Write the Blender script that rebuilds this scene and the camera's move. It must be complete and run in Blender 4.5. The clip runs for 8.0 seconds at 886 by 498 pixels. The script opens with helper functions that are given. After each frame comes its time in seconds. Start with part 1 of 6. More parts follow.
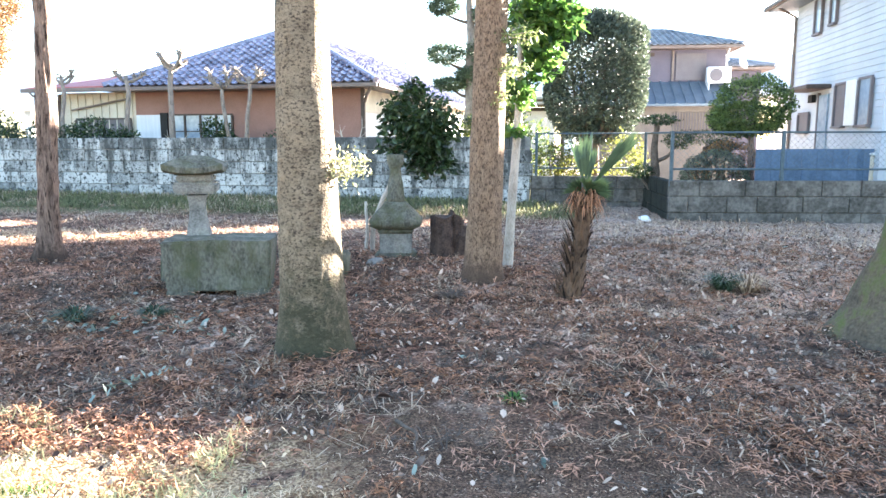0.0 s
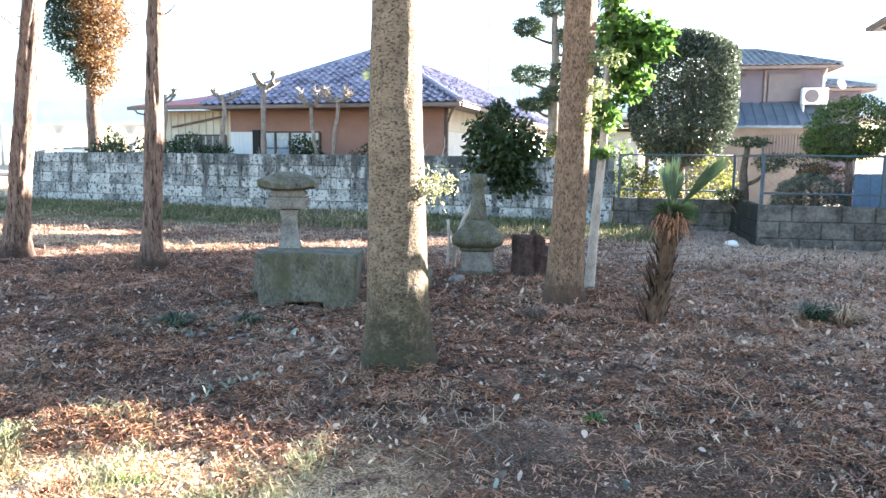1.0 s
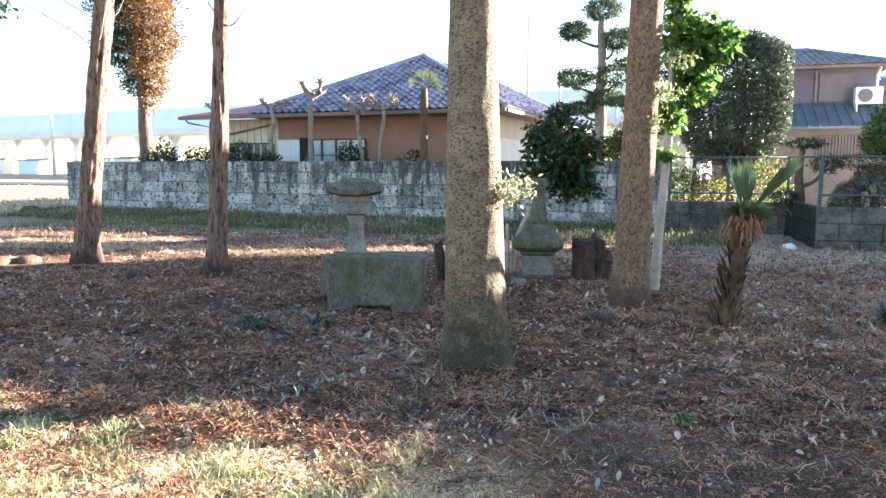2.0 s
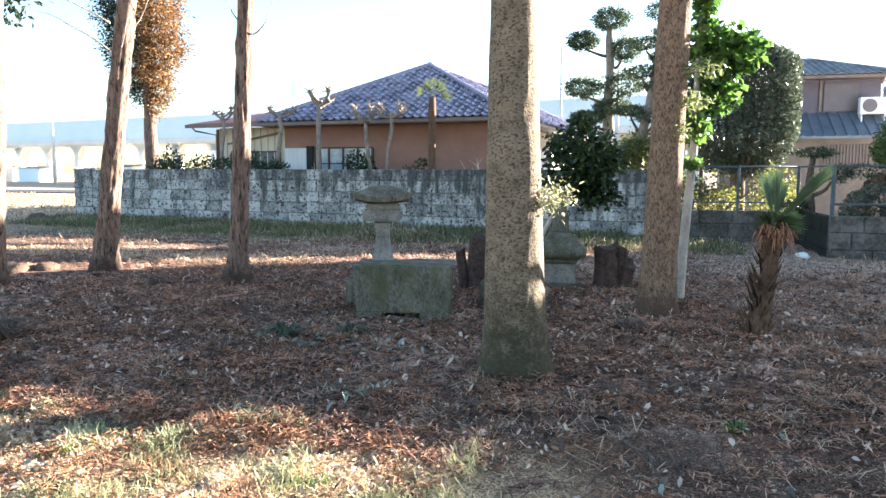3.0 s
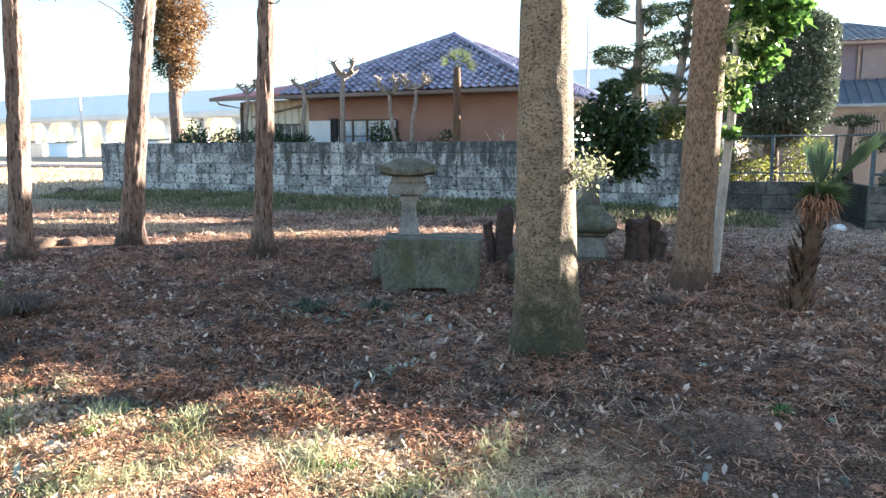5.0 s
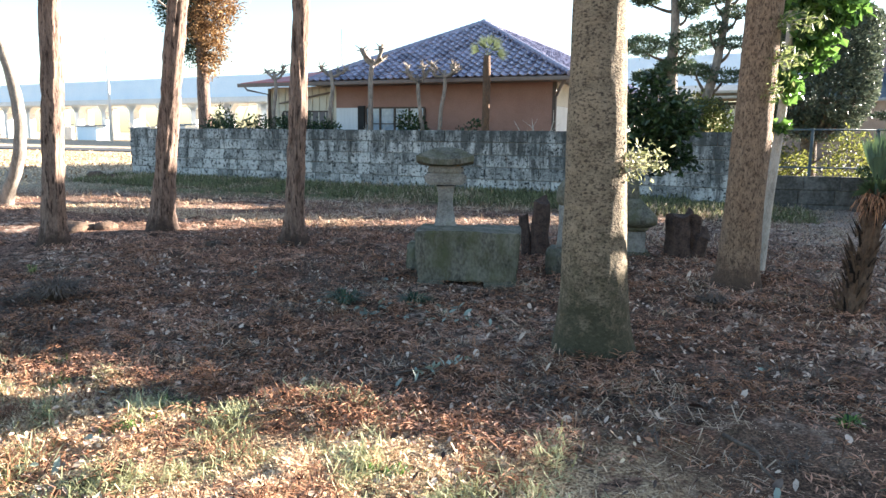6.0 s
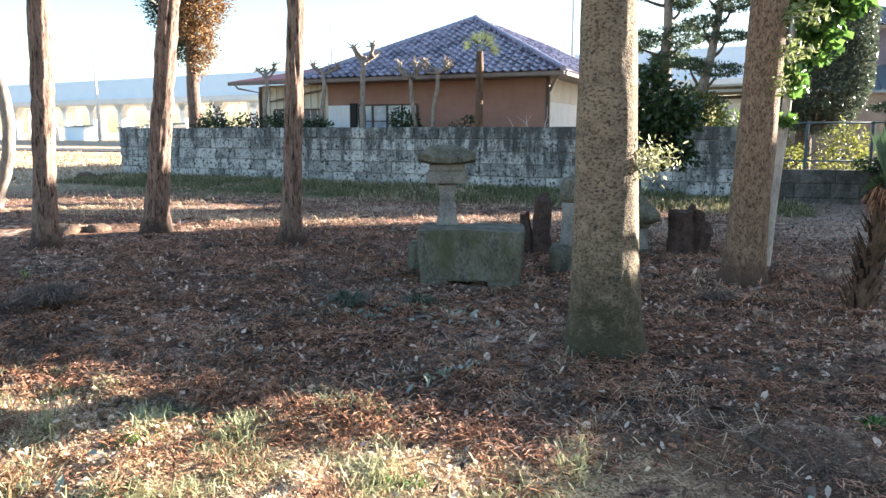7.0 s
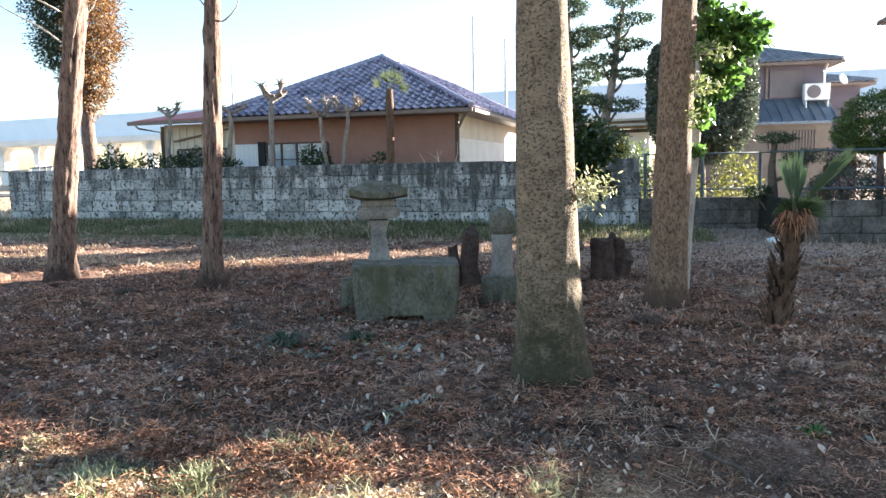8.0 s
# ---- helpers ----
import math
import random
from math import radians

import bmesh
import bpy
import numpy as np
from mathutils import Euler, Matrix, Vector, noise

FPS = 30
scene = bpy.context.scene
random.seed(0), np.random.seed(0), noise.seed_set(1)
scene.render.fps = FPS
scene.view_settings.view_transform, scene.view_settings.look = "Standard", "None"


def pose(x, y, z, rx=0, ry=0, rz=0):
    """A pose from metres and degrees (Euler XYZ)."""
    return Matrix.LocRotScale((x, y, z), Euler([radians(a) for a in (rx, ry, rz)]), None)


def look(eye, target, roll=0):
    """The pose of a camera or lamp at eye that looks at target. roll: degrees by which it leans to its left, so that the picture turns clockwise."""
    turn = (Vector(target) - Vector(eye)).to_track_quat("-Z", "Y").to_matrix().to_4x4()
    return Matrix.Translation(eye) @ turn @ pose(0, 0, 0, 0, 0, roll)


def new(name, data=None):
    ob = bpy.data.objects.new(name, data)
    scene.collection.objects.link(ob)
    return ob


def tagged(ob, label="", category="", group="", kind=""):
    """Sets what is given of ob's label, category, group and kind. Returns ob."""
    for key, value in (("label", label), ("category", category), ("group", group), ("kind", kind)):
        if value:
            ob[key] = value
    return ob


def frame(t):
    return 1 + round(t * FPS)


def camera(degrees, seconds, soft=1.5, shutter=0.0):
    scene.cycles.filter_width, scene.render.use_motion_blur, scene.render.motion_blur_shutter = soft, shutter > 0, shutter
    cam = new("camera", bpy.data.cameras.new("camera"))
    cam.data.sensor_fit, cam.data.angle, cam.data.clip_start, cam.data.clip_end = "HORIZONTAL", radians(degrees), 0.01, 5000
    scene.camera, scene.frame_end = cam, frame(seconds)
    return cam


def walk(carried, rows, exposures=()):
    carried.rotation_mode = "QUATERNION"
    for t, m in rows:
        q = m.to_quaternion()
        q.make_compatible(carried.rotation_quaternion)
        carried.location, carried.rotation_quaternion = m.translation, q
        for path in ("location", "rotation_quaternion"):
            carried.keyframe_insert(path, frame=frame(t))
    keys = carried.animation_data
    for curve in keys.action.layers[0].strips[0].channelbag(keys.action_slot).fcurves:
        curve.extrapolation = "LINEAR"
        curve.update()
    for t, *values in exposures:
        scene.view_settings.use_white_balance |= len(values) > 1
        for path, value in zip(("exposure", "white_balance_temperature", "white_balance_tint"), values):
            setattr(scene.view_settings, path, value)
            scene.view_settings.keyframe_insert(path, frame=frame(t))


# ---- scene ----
cam = camera(63.4, 8.0)
PATH = [
    (0, (0.274, -0.637, 1.274), (0.035, 1.327, 0.979), -0.1),
    (0.5, (0.266, -0.667, 1.283), (-0.124, 1.275, 1.007), 1.0),
    (1, (0.246, -0.726, 1.283), (-0.206, 1.206, 1.038), 0.7),
    (1.5, (0.173, -0.777, 1.279), (-0.381, 1.13, 1.04), 0.0),
    (3, (-0.233, -0.929, 1.263), (-0.783, 0.983, 1.057), 0.2),
    (3.5, (-0.217, -0.907, 1.268), (-0.785, 1.0, 1.067), 0.2),
    (4, (-0.195, -0.883, 1.269), (-0.744, 1.029, 1.065), 0.2),
    (4.5, (-0.261, -0.863, 1.272), (-0.798, 1.047, 1.022), 0.0),
    (5, (-0.301, -0.791, 1.259), (-0.913, 1.092, 0.977), -0.2),
    (6.5, (-0.549, -0.659, 1.269), (-1.217, 1.198, 0.949), 0.6),
    (7, (-0.599, -0.628, 1.273), (-1.243, 1.238, 0.951), 0.0),
    (7.5, (-0.733, -0.671, 1.264), (-1.223, 1.248, 0.983), -1.0),
    (8, (-0.811, -0.685, 1.261), (-1.211, 1.262, 1.036), -1.1),
]
walk(cam, [(t, look(eye, target, roll)) for t, eye, target, roll in PATH],
     exposures=[(0, 4.38, 6150, 13), (0.5, 4.23, 6150, 13), (1.0, 3.92, 6150, 13), (1.5, 3.66, 6200, 13), (3.0, 3.36, 6150, 12), (5.0, 3.28, 6120, 12), (6.5, 3.1, 6250, 12), (8.0, 3.1, 6180, 13)])

# ---- world, sun and exposure ----
SUN_AZ, SUN_EL = 48.0, 12.55          # degrees to the right of +y, and above the horizon
world = bpy.data.worlds.new("sky")
scene.world = world
world.use_nodes = True
wn = world.node_tree
wn.nodes.clear()
sky = wn.nodes.new("ShaderNodeTexSky")
sky.sky_type = "NISHITA"
sky.sun_disc = False
sky.sun_elevation = radians(SUN_EL)
sky.sun_rotation = radians(SUN_AZ)
sky.air_density, sky.dust_density, sky.ozone_density = 1.0, 0.7, 1.5
bg = wn.nodes.new("ShaderNodeBackground")
bg.inputs["Strength"].default_value = 0.052
wo = wn.nodes.new("ShaderNodeOutputWorld")
wn.links.new(sky.outputs[0], bg.inputs["Color"])
wn.links.new(bg.outputs[0], wo.inputs["Surface"])
sun_data = bpy.data.lights.new("sun", "SUN")
sun_data.energy, sun_data.angle, sun_data.color = 5.0, radians(0.5), (1.0, 0.90, 0.76)
sun = new("sun", sun_data)
sa, se = radians(SUN_AZ), radians(SUN_EL)
SUN_DIR = Vector((math.sin(sa) * math.cos(se), math.cos(sa) * math.cos(se), math.sin(se)))
sun.matrix_world = look(SUN_DIR * 60, (0, 0, 0))

# ---- materials ----


def rgb(c):
    return (c[0], c[1], c[2], 1.0)


def surface(name, dark, light, scale=4.0, fine=40.0, rough=0.85, bump=0.4, bump_dist=0.01, spots=None, spot_scale=12.0,
            spot_lo=0.58, spot_hi=0.66, metal=0.0, stretch=(1, 1, 1), island=0.0, per_object=0.0, translucent=0.0, spec=0.3, sheen=0.0):
    """A two-scale noisy surface: broad patches from dark to light, fine grain and bump, and optional spots of a third colour."""
    m = bpy.data.materials.new(name)
    m.use_nodes = True
    nt = m.node_tree
    n, l = nt.nodes, nt.links
    bs = n["Principled BSDF"]
    bs.inputs["Roughness"].default_value = rough
    bs.inputs["Metallic"].default_value = metal
    bs.inputs["Specular IOR Level"].default_value = spec
    bs.inputs["Sheen Weight"].default_value, bs.inputs["Sheen Roughness"].default_value = sheen, 0.6
    bs.inputs["Sheen Tint"].default_value = rgb(light)
    tc = n.new("ShaderNodeTexCoord")
    mp = n.new("ShaderNodeMapping")
    mp.inputs["Scale"].default_value = stretch
    l.new(tc.outputs["Object"], mp.inputs["Vector"])
    a = n.new("ShaderNodeTexNoise")
    a.inputs["Scale"].default_value, a.inputs["Detail"].default_value, a.inputs["Roughness"].default_value = scale, 5.0, 0.65
    b = n.new("ShaderNodeTexNoise")
    b.inputs["Scale"].default_value, b.inputs["Detail"].default_value = fine, 4.0
    l.new(mp.outputs[0], a.inputs["Vector"])
    l.new(mp.outputs[0], b.inputs["Vector"])
    mix = n.new("ShaderNodeMath")
    mix.operation = "MULTIPLY_ADD"
    l.new(b.outputs["Fac"], mix.inputs[0])
    mix.inputs[1].default_value = 0.7
    l.new(a.outputs["Fac"], mix.inputs[2])
    fac = mix.outputs[0]
    if island or per_object:
        src = n.new("ShaderNodeNewGeometry").outputs["Random Per Island"] if island else n.new("ShaderNodeObjectInfo").outputs["Random"]
        ad = n.new("ShaderNodeMath")
        ad.operation = "MULTIPLY_ADD"
        l.new(src, ad.inputs[0])
        ad.inputs[1].default_value = island or per_object
        l.new(fac, ad.inputs[2])
        sb = n.new("ShaderNodeMath")
        sb.operation = "SUBTRACT"
        l.new(ad.outputs[0], sb.inputs[0])
        sb.inputs[1].default_value = (island or per_object) / 2
        fac = sb.outputs[0]
    ramp = n.new("ShaderNodeValToRGB")
    ramp.color_ramp.elements[0].position, ramp.color_ramp.elements[0].color = 0.55, rgb(dark)
    ramp.color_ramp.elements[1].position, ramp.color_ramp.elements[1].color = 1.0, rgb(light)
    l.new(fac, ramp.inputs["Fac"])
    col = ramp.outputs["Color"]
    if spots:
        s = n.new("ShaderNodeTexNoise")
        s.inputs["Scale"].default_value, s.inputs["Detail"].default_value, s.inputs["Roughness"].default_value = spot_scale, 6.0, 0.7
        l.new(mp.outputs[0], s.inputs["Vector"])
        sr = n.new("ShaderNodeMapRange")
        sr.inputs["From Min"].default_value, sr.inputs["From Max"].default_value = spot_lo, spot_hi
        l.new(s.outputs["Fac"], sr.inputs["Value"])
        mx = n.new("ShaderNodeMix")
        mx.data_type = "RGBA"
        l.new(sr.outputs[0], mx.inputs[0])
        l.new(col, mx.inputs[6])
        mx.inputs[7].default_value = rgb(spots)
        col = mx.outputs[2]
    l.new(col, bs.inputs["Base Color"])
    if bump:
        bp = n.new("ShaderNodeBump")
        bp.inputs["Strength"].default_value, bp.inputs["Distance"].default_value = bump, bump_dist
        l.new(mix.outputs[0], bp.inputs["Height"])
        l.new(bp.outputs[0], bs.inputs["Normal"])
    if translucent:
        tr = n.new("ShaderNodeBsdfTranslucent")
        l.new(col, tr.inputs["Color"])
        ms = n.new("ShaderNodeMixShader")
        ms.inputs[0].default_value = translucent
        l.new(bs.outputs[0], ms.inputs[1])
        l.new(tr.outputs[0], ms.inputs[2])
        l.new(ms.outputs[0], n["Material Output"].inputs["Surface"])
    return m


def leafmat(name, dark, light, rough=0.45, translucent=0.35, scale=1.5, spec=0.4):
    return surface(name, dark, light, scale=scale, fine=9.0, rough=rough, bump=0.0, island=0.7, translucent=translucent, spec=spec)


M_BARK1 = surface("smooth_speckled_bark", (0.085, 0.064, 0.041), (0.29, 0.225, 0.152), scale=7, fine=95, rough=0.95, bump=1.0, bump_dist=0.014,
                  spots=(0.046, 0.033, 0.023), spot_scale=46, spot_lo=0.50, spot_hi=0.60, stretch=(1, 1, 1.55), sheen=0.25)
M_BARK2 = surface("rough_pinkish_bark", (0.075, 0.048, 0.031), (0.32, 0.215, 0.142), scale=14, fine=70, rough=0.92, bump=1.0, bump_dist=0.02,
                  spots=(0.060, 0.038, 0.026), spot_scale=44, spot_lo=0.50, spot_hi=0.60, stretch=(1.5, 1.5, 0.75), sheen=0.25)
M_BARK3 = surface("fibrous_cedar_bark", (0.040, 0.022, 0.016), (0.285, 0.195, 0.15), scale=9, fine=60, rough=0.95, bump=0.7, bump_dist=0.02,
                  spots=(0.035, 0.02, 0.015), spot_scale=16, spot_lo=0.53, spot_hi=0.61, stretch=(2.2, 2.2, 0.35))
M_GREYBARK = surface("grey_brown_bark", (0.10, 0.08, 0.065), (0.34, 0.285, 0.235), scale=9, fine=70, rough=0.9, bump=0.8, stretch=(1.5, 1.5, 0.6))
M_PALEBARK = surface("pale_bark", (0.25, 0.21, 0.17), (0.55, 0.49, 0.42), scale=9, fine=70, rough=0.9, bump=0.7, stretch=(1.5, 1.5, 0.6))
M_DARKBARK = surface("dark_bark", (0.05, 0.038, 0.03), (0.17, 0.13, 0.10), scale=8, fine=60, rough=0.95, bump=1.0, bump_dist=0.02)
M_PALMFIBRE = surface("palm_fibre", (0.018, 0.011, 0.008), (0.15, 0.092, 0.058), scale=10, fine=80, rough=0.95, bump=0.9, island=0.8, stretch=(1, 1, 0.4))
M_STONE = surface("mossy_grey_stone", (0.024, 0.024, 0.018), (0.19, 0.18, 0.142), scale=7, fine=40, rough=0.95, bump=1.0, bump_dist=0.015,
                  spots=(0.085, 0.09, 0.045), spot_scale=4.5, spot_lo=0.45, spot_hi=0.70, stretch=(1.4, 1.4, 0.8))
M_STONE2 = surface("pale_worn_stone", (0.09, 0.085, 0.078), (0.30, 0.285, 0.255), scale=6, fine=70, rough=0.95, bump=0.6, bump_dist=0.006,
                   spots=(0.15, 0.15, 0.10), spot_scale=7, spot_lo=0.55, spot_hi=0.75)
M_MORTAR = surface("grey_mortar", (0.11, 0.11, 0.105), (0.26, 0.255, 0.24), scale=6, fine=60, bump=0.6)
M_SOIL = surface("bare_soil", (0.038, 0.025, 0.018), (0.17, 0.11, 0.075), scale=6, fine=50, rough=0.95, bump=1.0, bump_dist=0.02)
M_NEEDLE = surface("fallen_needles", (0.05, 0.023, 0.014), (0.60, 0.335, 0.215), scale=1.2, fine=6, bump=0.0, island=0.9, rough=0.8)
# Dry chaff, paled to carry sunlight in its colour; used in sunlit places.
M_SUNCHAFF = surface("sun_paled_dry_chaff", (0.30, 0.18, 0.095), (0.88, 0.68, 0.44), scale=1.2, fine=6, bump=0.0, island=0.9, rough=0.75, translucent=0.15)
M_DEADLEAF = surface("dead_leaves", (0.05, 0.026, 0.018), (0.64, 0.48, 0.36), scale=1.2, fine=8, bump=0.0, island=1.1, rough=0.6)
M_STRAW = surface("dry_grass", (0.22, 0.14, 0.085), (0.66, 0.50, 0.35), scale=1.2, fine=6, bump=0.0, island=0.9, rough=0.75, translucent=0.25)
M_GRASS = leafmat("winter_grass", (0.055, 0.066, 0.026), (0.25, 0.25, 0.115), rough=0.7)
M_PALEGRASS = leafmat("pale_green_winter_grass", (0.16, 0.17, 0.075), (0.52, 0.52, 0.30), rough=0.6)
M_GREENLEAF = leafmat("fresh_green_leaves", (0.022, 0.055, 0.014), (0.14, 0.27, 0.055), rough=0.4, translucent=0.42)
M_CAMELLIA = leafmat("dark_glossy_leaves", (0.012, 0.026, 0.010), (0.05, 0.085, 0.03), rough=0.32, translucent=0.2)
M_HEDGE = leafmat("clipped_tree_leaves", (0.034, 0.05, 0.036), (0.13, 0.155, 0.105), rough=0.35, translucent=0.25)
M_ROUND = leafmat("olive_green_leaves", (0.032, 0.055, 0.018), (0.15, 0.21, 0.06), rough=0.45, translucent=0.35)
M_YELLOW = leafmat("yellow_green_leaves", (0.065, 0.08, 0.018), (0.235, 0.24, 0.06), rough=0.5, translucent=0.5)
M_PINE = leafmat("pine_needles", (0.028, 0.048, 0.028), (0.115, 0.16, 0.085), rough=0.5, translucent=0.25)
M_THUJA_G = leafmat("green_conifer_sprays", (0.015, 0.032, 0.020), (0.055, 0.085, 0.05), rough=0.7, translucent=0.2)
M_THUJA_B = leafmat("browned_conifer_sprays", (0.07, 0.036, 0.016), (0.36, 0.205, 0.085), rough=0.8, translucent=0.2)
M_PALMLEAF = leafmat("palm_leaf", (0.014, 0.032, 0.016), (0.065, 0.105, 0.05), rough=0.45, translucent=0.2)
M_REDSHRUB = leafmat("russet_shrub_leaves", (0.06, 0.045, 0.02), (0.27, 0.16, 0.07), rough=0.6, translucent=0.3)
M_HOUSEWALL = surface("brown_plaster", (0.235, 0.13, 0.10), (0.33, 0.19, 0.15), scale=1.2, fine=30, rough=0.9, bump=0.2)
M_CREAM = surface("cream_boards", (0.50, 0.44, 0.34), (0.66, 0.60, 0.48), scale=1.5, fine=30, rough=0.8, bump=0.2)
M_WHITEWALL = surface("white_plaster", (0.62, 0.61, 0.57), (0.78, 0.77, 0.73), scale=1.2, fine=30, rough=0.85, bump=0.15)
M_TILE = surface("glazed_roof_tile", (0.105, 0.095, 0.135), (0.31, 0.29, 0.37), scale=1.0, fine=20, rough=0.16, bump=0.05, island=0.9, spec=1.0)
M_GREYTILE = surface("grey_roof_tile", (0.14, 0.15, 0.17), (0.27, 0.285, 0.31), scale=1.0, fine=20, rough=0.4, bump=0.1, island=0.6, spec=0.5)
M_REDMETAL = surface("red_roof_sheet", (0.30, 0.07, 0.06), (0.45, 0.14, 0.12), scale=2, fine=30, rough=0.5, bump=0.1)
M_METALROOF = surface("blue_grey_metal_roof", (0.085, 0.115, 0.145), (0.145, 0.185, 0.22), scale=1.5, fine=30, rough=0.45, bump=0.1, metal=0.2)
M_PINK = surface("pinkish_grey_render", (0.10, 0.089, 0.112), (0.138, 0.123, 0.15), scale=1.5, fine=50, rough=0.9, bump=0.2)
M_SHUTTER = surface("taupe_shutter", (0.125, 0.11, 0.115), (0.165, 0.146, 0.15), scale=2, fine=40, rough=0.6, bump=0.1)
M_SIDING = surface("white_siding", (0.44, 0.475, 0.515), (0.54, 0.575, 0.615), scale=1.5, fine=40, rough=0.7, bump=0.2)
M_TAN = surface("tan_lower_wall", (0.135, 0.115, 0.098), (0.195, 0.17, 0.145), scale=1.5, fine=30, rough=0.85, bump=0.2)
M_DARKWOOD = surface("dark_brown_trim", (0.045, 0.032, 0.026), (0.10, 0.075, 0.06), scale=3, fine=40, rough=0.6, bump=0.2)
M_EAVE = surface("brown_gutter", (0.12, 0.09, 0.075), (0.20, 0.155, 0.13), scale=3, fine=40, rough=0.5, bump=0.1)
M_FENCE = surface("weathered_blue_grey_steel", (0.045, 0.07, 0.085), (0.10, 0.135, 0.155), scale=6, fine=50, rough=0.6, bump=0.1, metal=0.2)
M_TARP = surface("blue_sheet", (0.05, 0.09, 0.15), (0.10, 0.16, 0.25), scale=2, fine=20, rough=0.5, bump=0.3, bump_dist=0.03)
M_PLASTIC = surface("off_white_casing", (0.68, 0.68, 0.66), (0.78, 0.78, 0.76), scale=2, fine=30, rough=0.4, bump=0.0)
M_CONCRETE = surface("viaduct_concrete", (0.60, 0.60, 0.59), (0.74, 0.74, 0.72), scale=0.3, fine=4, rough=0.9, bump=0.1)
M_SOUND = surface("pale_blue_noise_wall", (0.62, 0.76, 0.88), (0.72, 0.83, 0.92), scale=0.3, fine=4, rough=0.6, bump=0.0)
M_ASPHALT = surface("asphalt", (0.045, 0.045, 0.047), (0.075, 0.075, 0.078), scale=2, fine=60, rough=0.9, bump=0.3)
M_BLACK = surface("dark_gap", (0.012, 0.012, 0.012), (0.03, 0.028, 0.026), scale=3, fine=30, rough=0.8, bump=0.1)
M_CURTAIN = surface("white_curtain", (0.62, 0.62, 0.62), (0.75, 0.75, 0.75), scale=2, fine=20, rough=0.8, bump=0.2, stretch=(6, 6, 0.3))
M_GLASS = surface("window_pane", (0.20, 0.26, 0.32), (0.38, 0.45, 0.52), scale=1.2, fine=8, rough=0.12, bump=0.0, spec=0.5)
M_CUTWOOD = surface("rotten_wood", (0.016, 0.011, 0.009), (0.095, 0.063, 0.05), scale=12, fine=60, rough=0.95, bump=0.6)


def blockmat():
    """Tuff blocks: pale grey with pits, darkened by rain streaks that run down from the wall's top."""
    m = surface("tuff_block", (0.16, 0.165, 0.16), (0.54, 0.535, 0.51), scale=2.6, fine=34, rough=0.95, bump=0.8, bump_dist=0.01,
                spots=(0.03, 0.033, 0.033), spot_scale=13, spot_lo=0.53, spot_hi=0.585, per_object=0.4)
    nt = m.node_tree
    n, l = nt.nodes, nt.links
    bs = n["Principled BSDF"]
    old = bs.inputs["Base Color"].links[0].from_socket
    geo = n.new("ShaderNodeNewGeometry")
    mp = n.new("ShaderNodeMapping")
    mp.inputs["Scale"].default_value = (3.4, 3.4, 0.75)
    l.new(geo.outputs["Position"], mp.inputs["Vector"])
    for node in list(n):
        if node.bl_idname == "ShaderNodeMapping" and node != mp:
            l.new(geo.outputs["Position"], node.inputs["Vector"])
    s = n.new("ShaderNodeTexNoise")
    s.inputs["Scale"].default_value, s.inputs["Detail"].default_value, s.inputs["Roughness"].default_value = 1.0, 8.0, 0.75
    l.new(mp.outputs[0], s.inputs["Vector"])
    sep = n.new("ShaderNodeSeparateXYZ")
    l.new(geo.outputs["Position"], sep.inputs[0])
    up = n.new("ShaderNodeMapRange")
    up.inputs["From Min"].default_value, up.inputs["From Max"].default_value = 0.0, 1.4
    up.inputs["To Min"].default_value, up.inputs["To Max"].default_value = -0.06, 0.09
    l.new(sep.outputs["Z"], up.inputs["Value"])
    ad = n.new("ShaderNodeMath")
    l.new(s.outputs["Fac"], ad.inputs[0])
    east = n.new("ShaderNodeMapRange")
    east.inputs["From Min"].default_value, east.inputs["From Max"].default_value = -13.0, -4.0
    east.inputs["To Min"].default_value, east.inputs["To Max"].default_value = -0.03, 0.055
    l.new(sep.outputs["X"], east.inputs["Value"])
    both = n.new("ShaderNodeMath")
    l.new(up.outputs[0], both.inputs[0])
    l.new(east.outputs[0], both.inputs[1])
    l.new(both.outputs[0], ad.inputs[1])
    mr = n.new("ShaderNodeMapRange")
    mr.inputs["From Min"].default_value, mr.inputs["From Max"].default_value = 0.49, 0.64
    mr.inputs["To Max"].default_value = 0.92
    l.new(ad.outputs[0], mr.inputs["Value"])
    mx = n.new("ShaderNodeMix")
    mx.data_type = "RGBA"
    l.new(mr.outputs[0], mx.inputs[0])
    l.new(old, mx.inputs[6])
    mx.inputs[7].default_value = (0.055, 0.058, 0.055, 1)
    l.new(mx.outputs[2], bs.inputs["Base Color"])
    return m


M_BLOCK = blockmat()


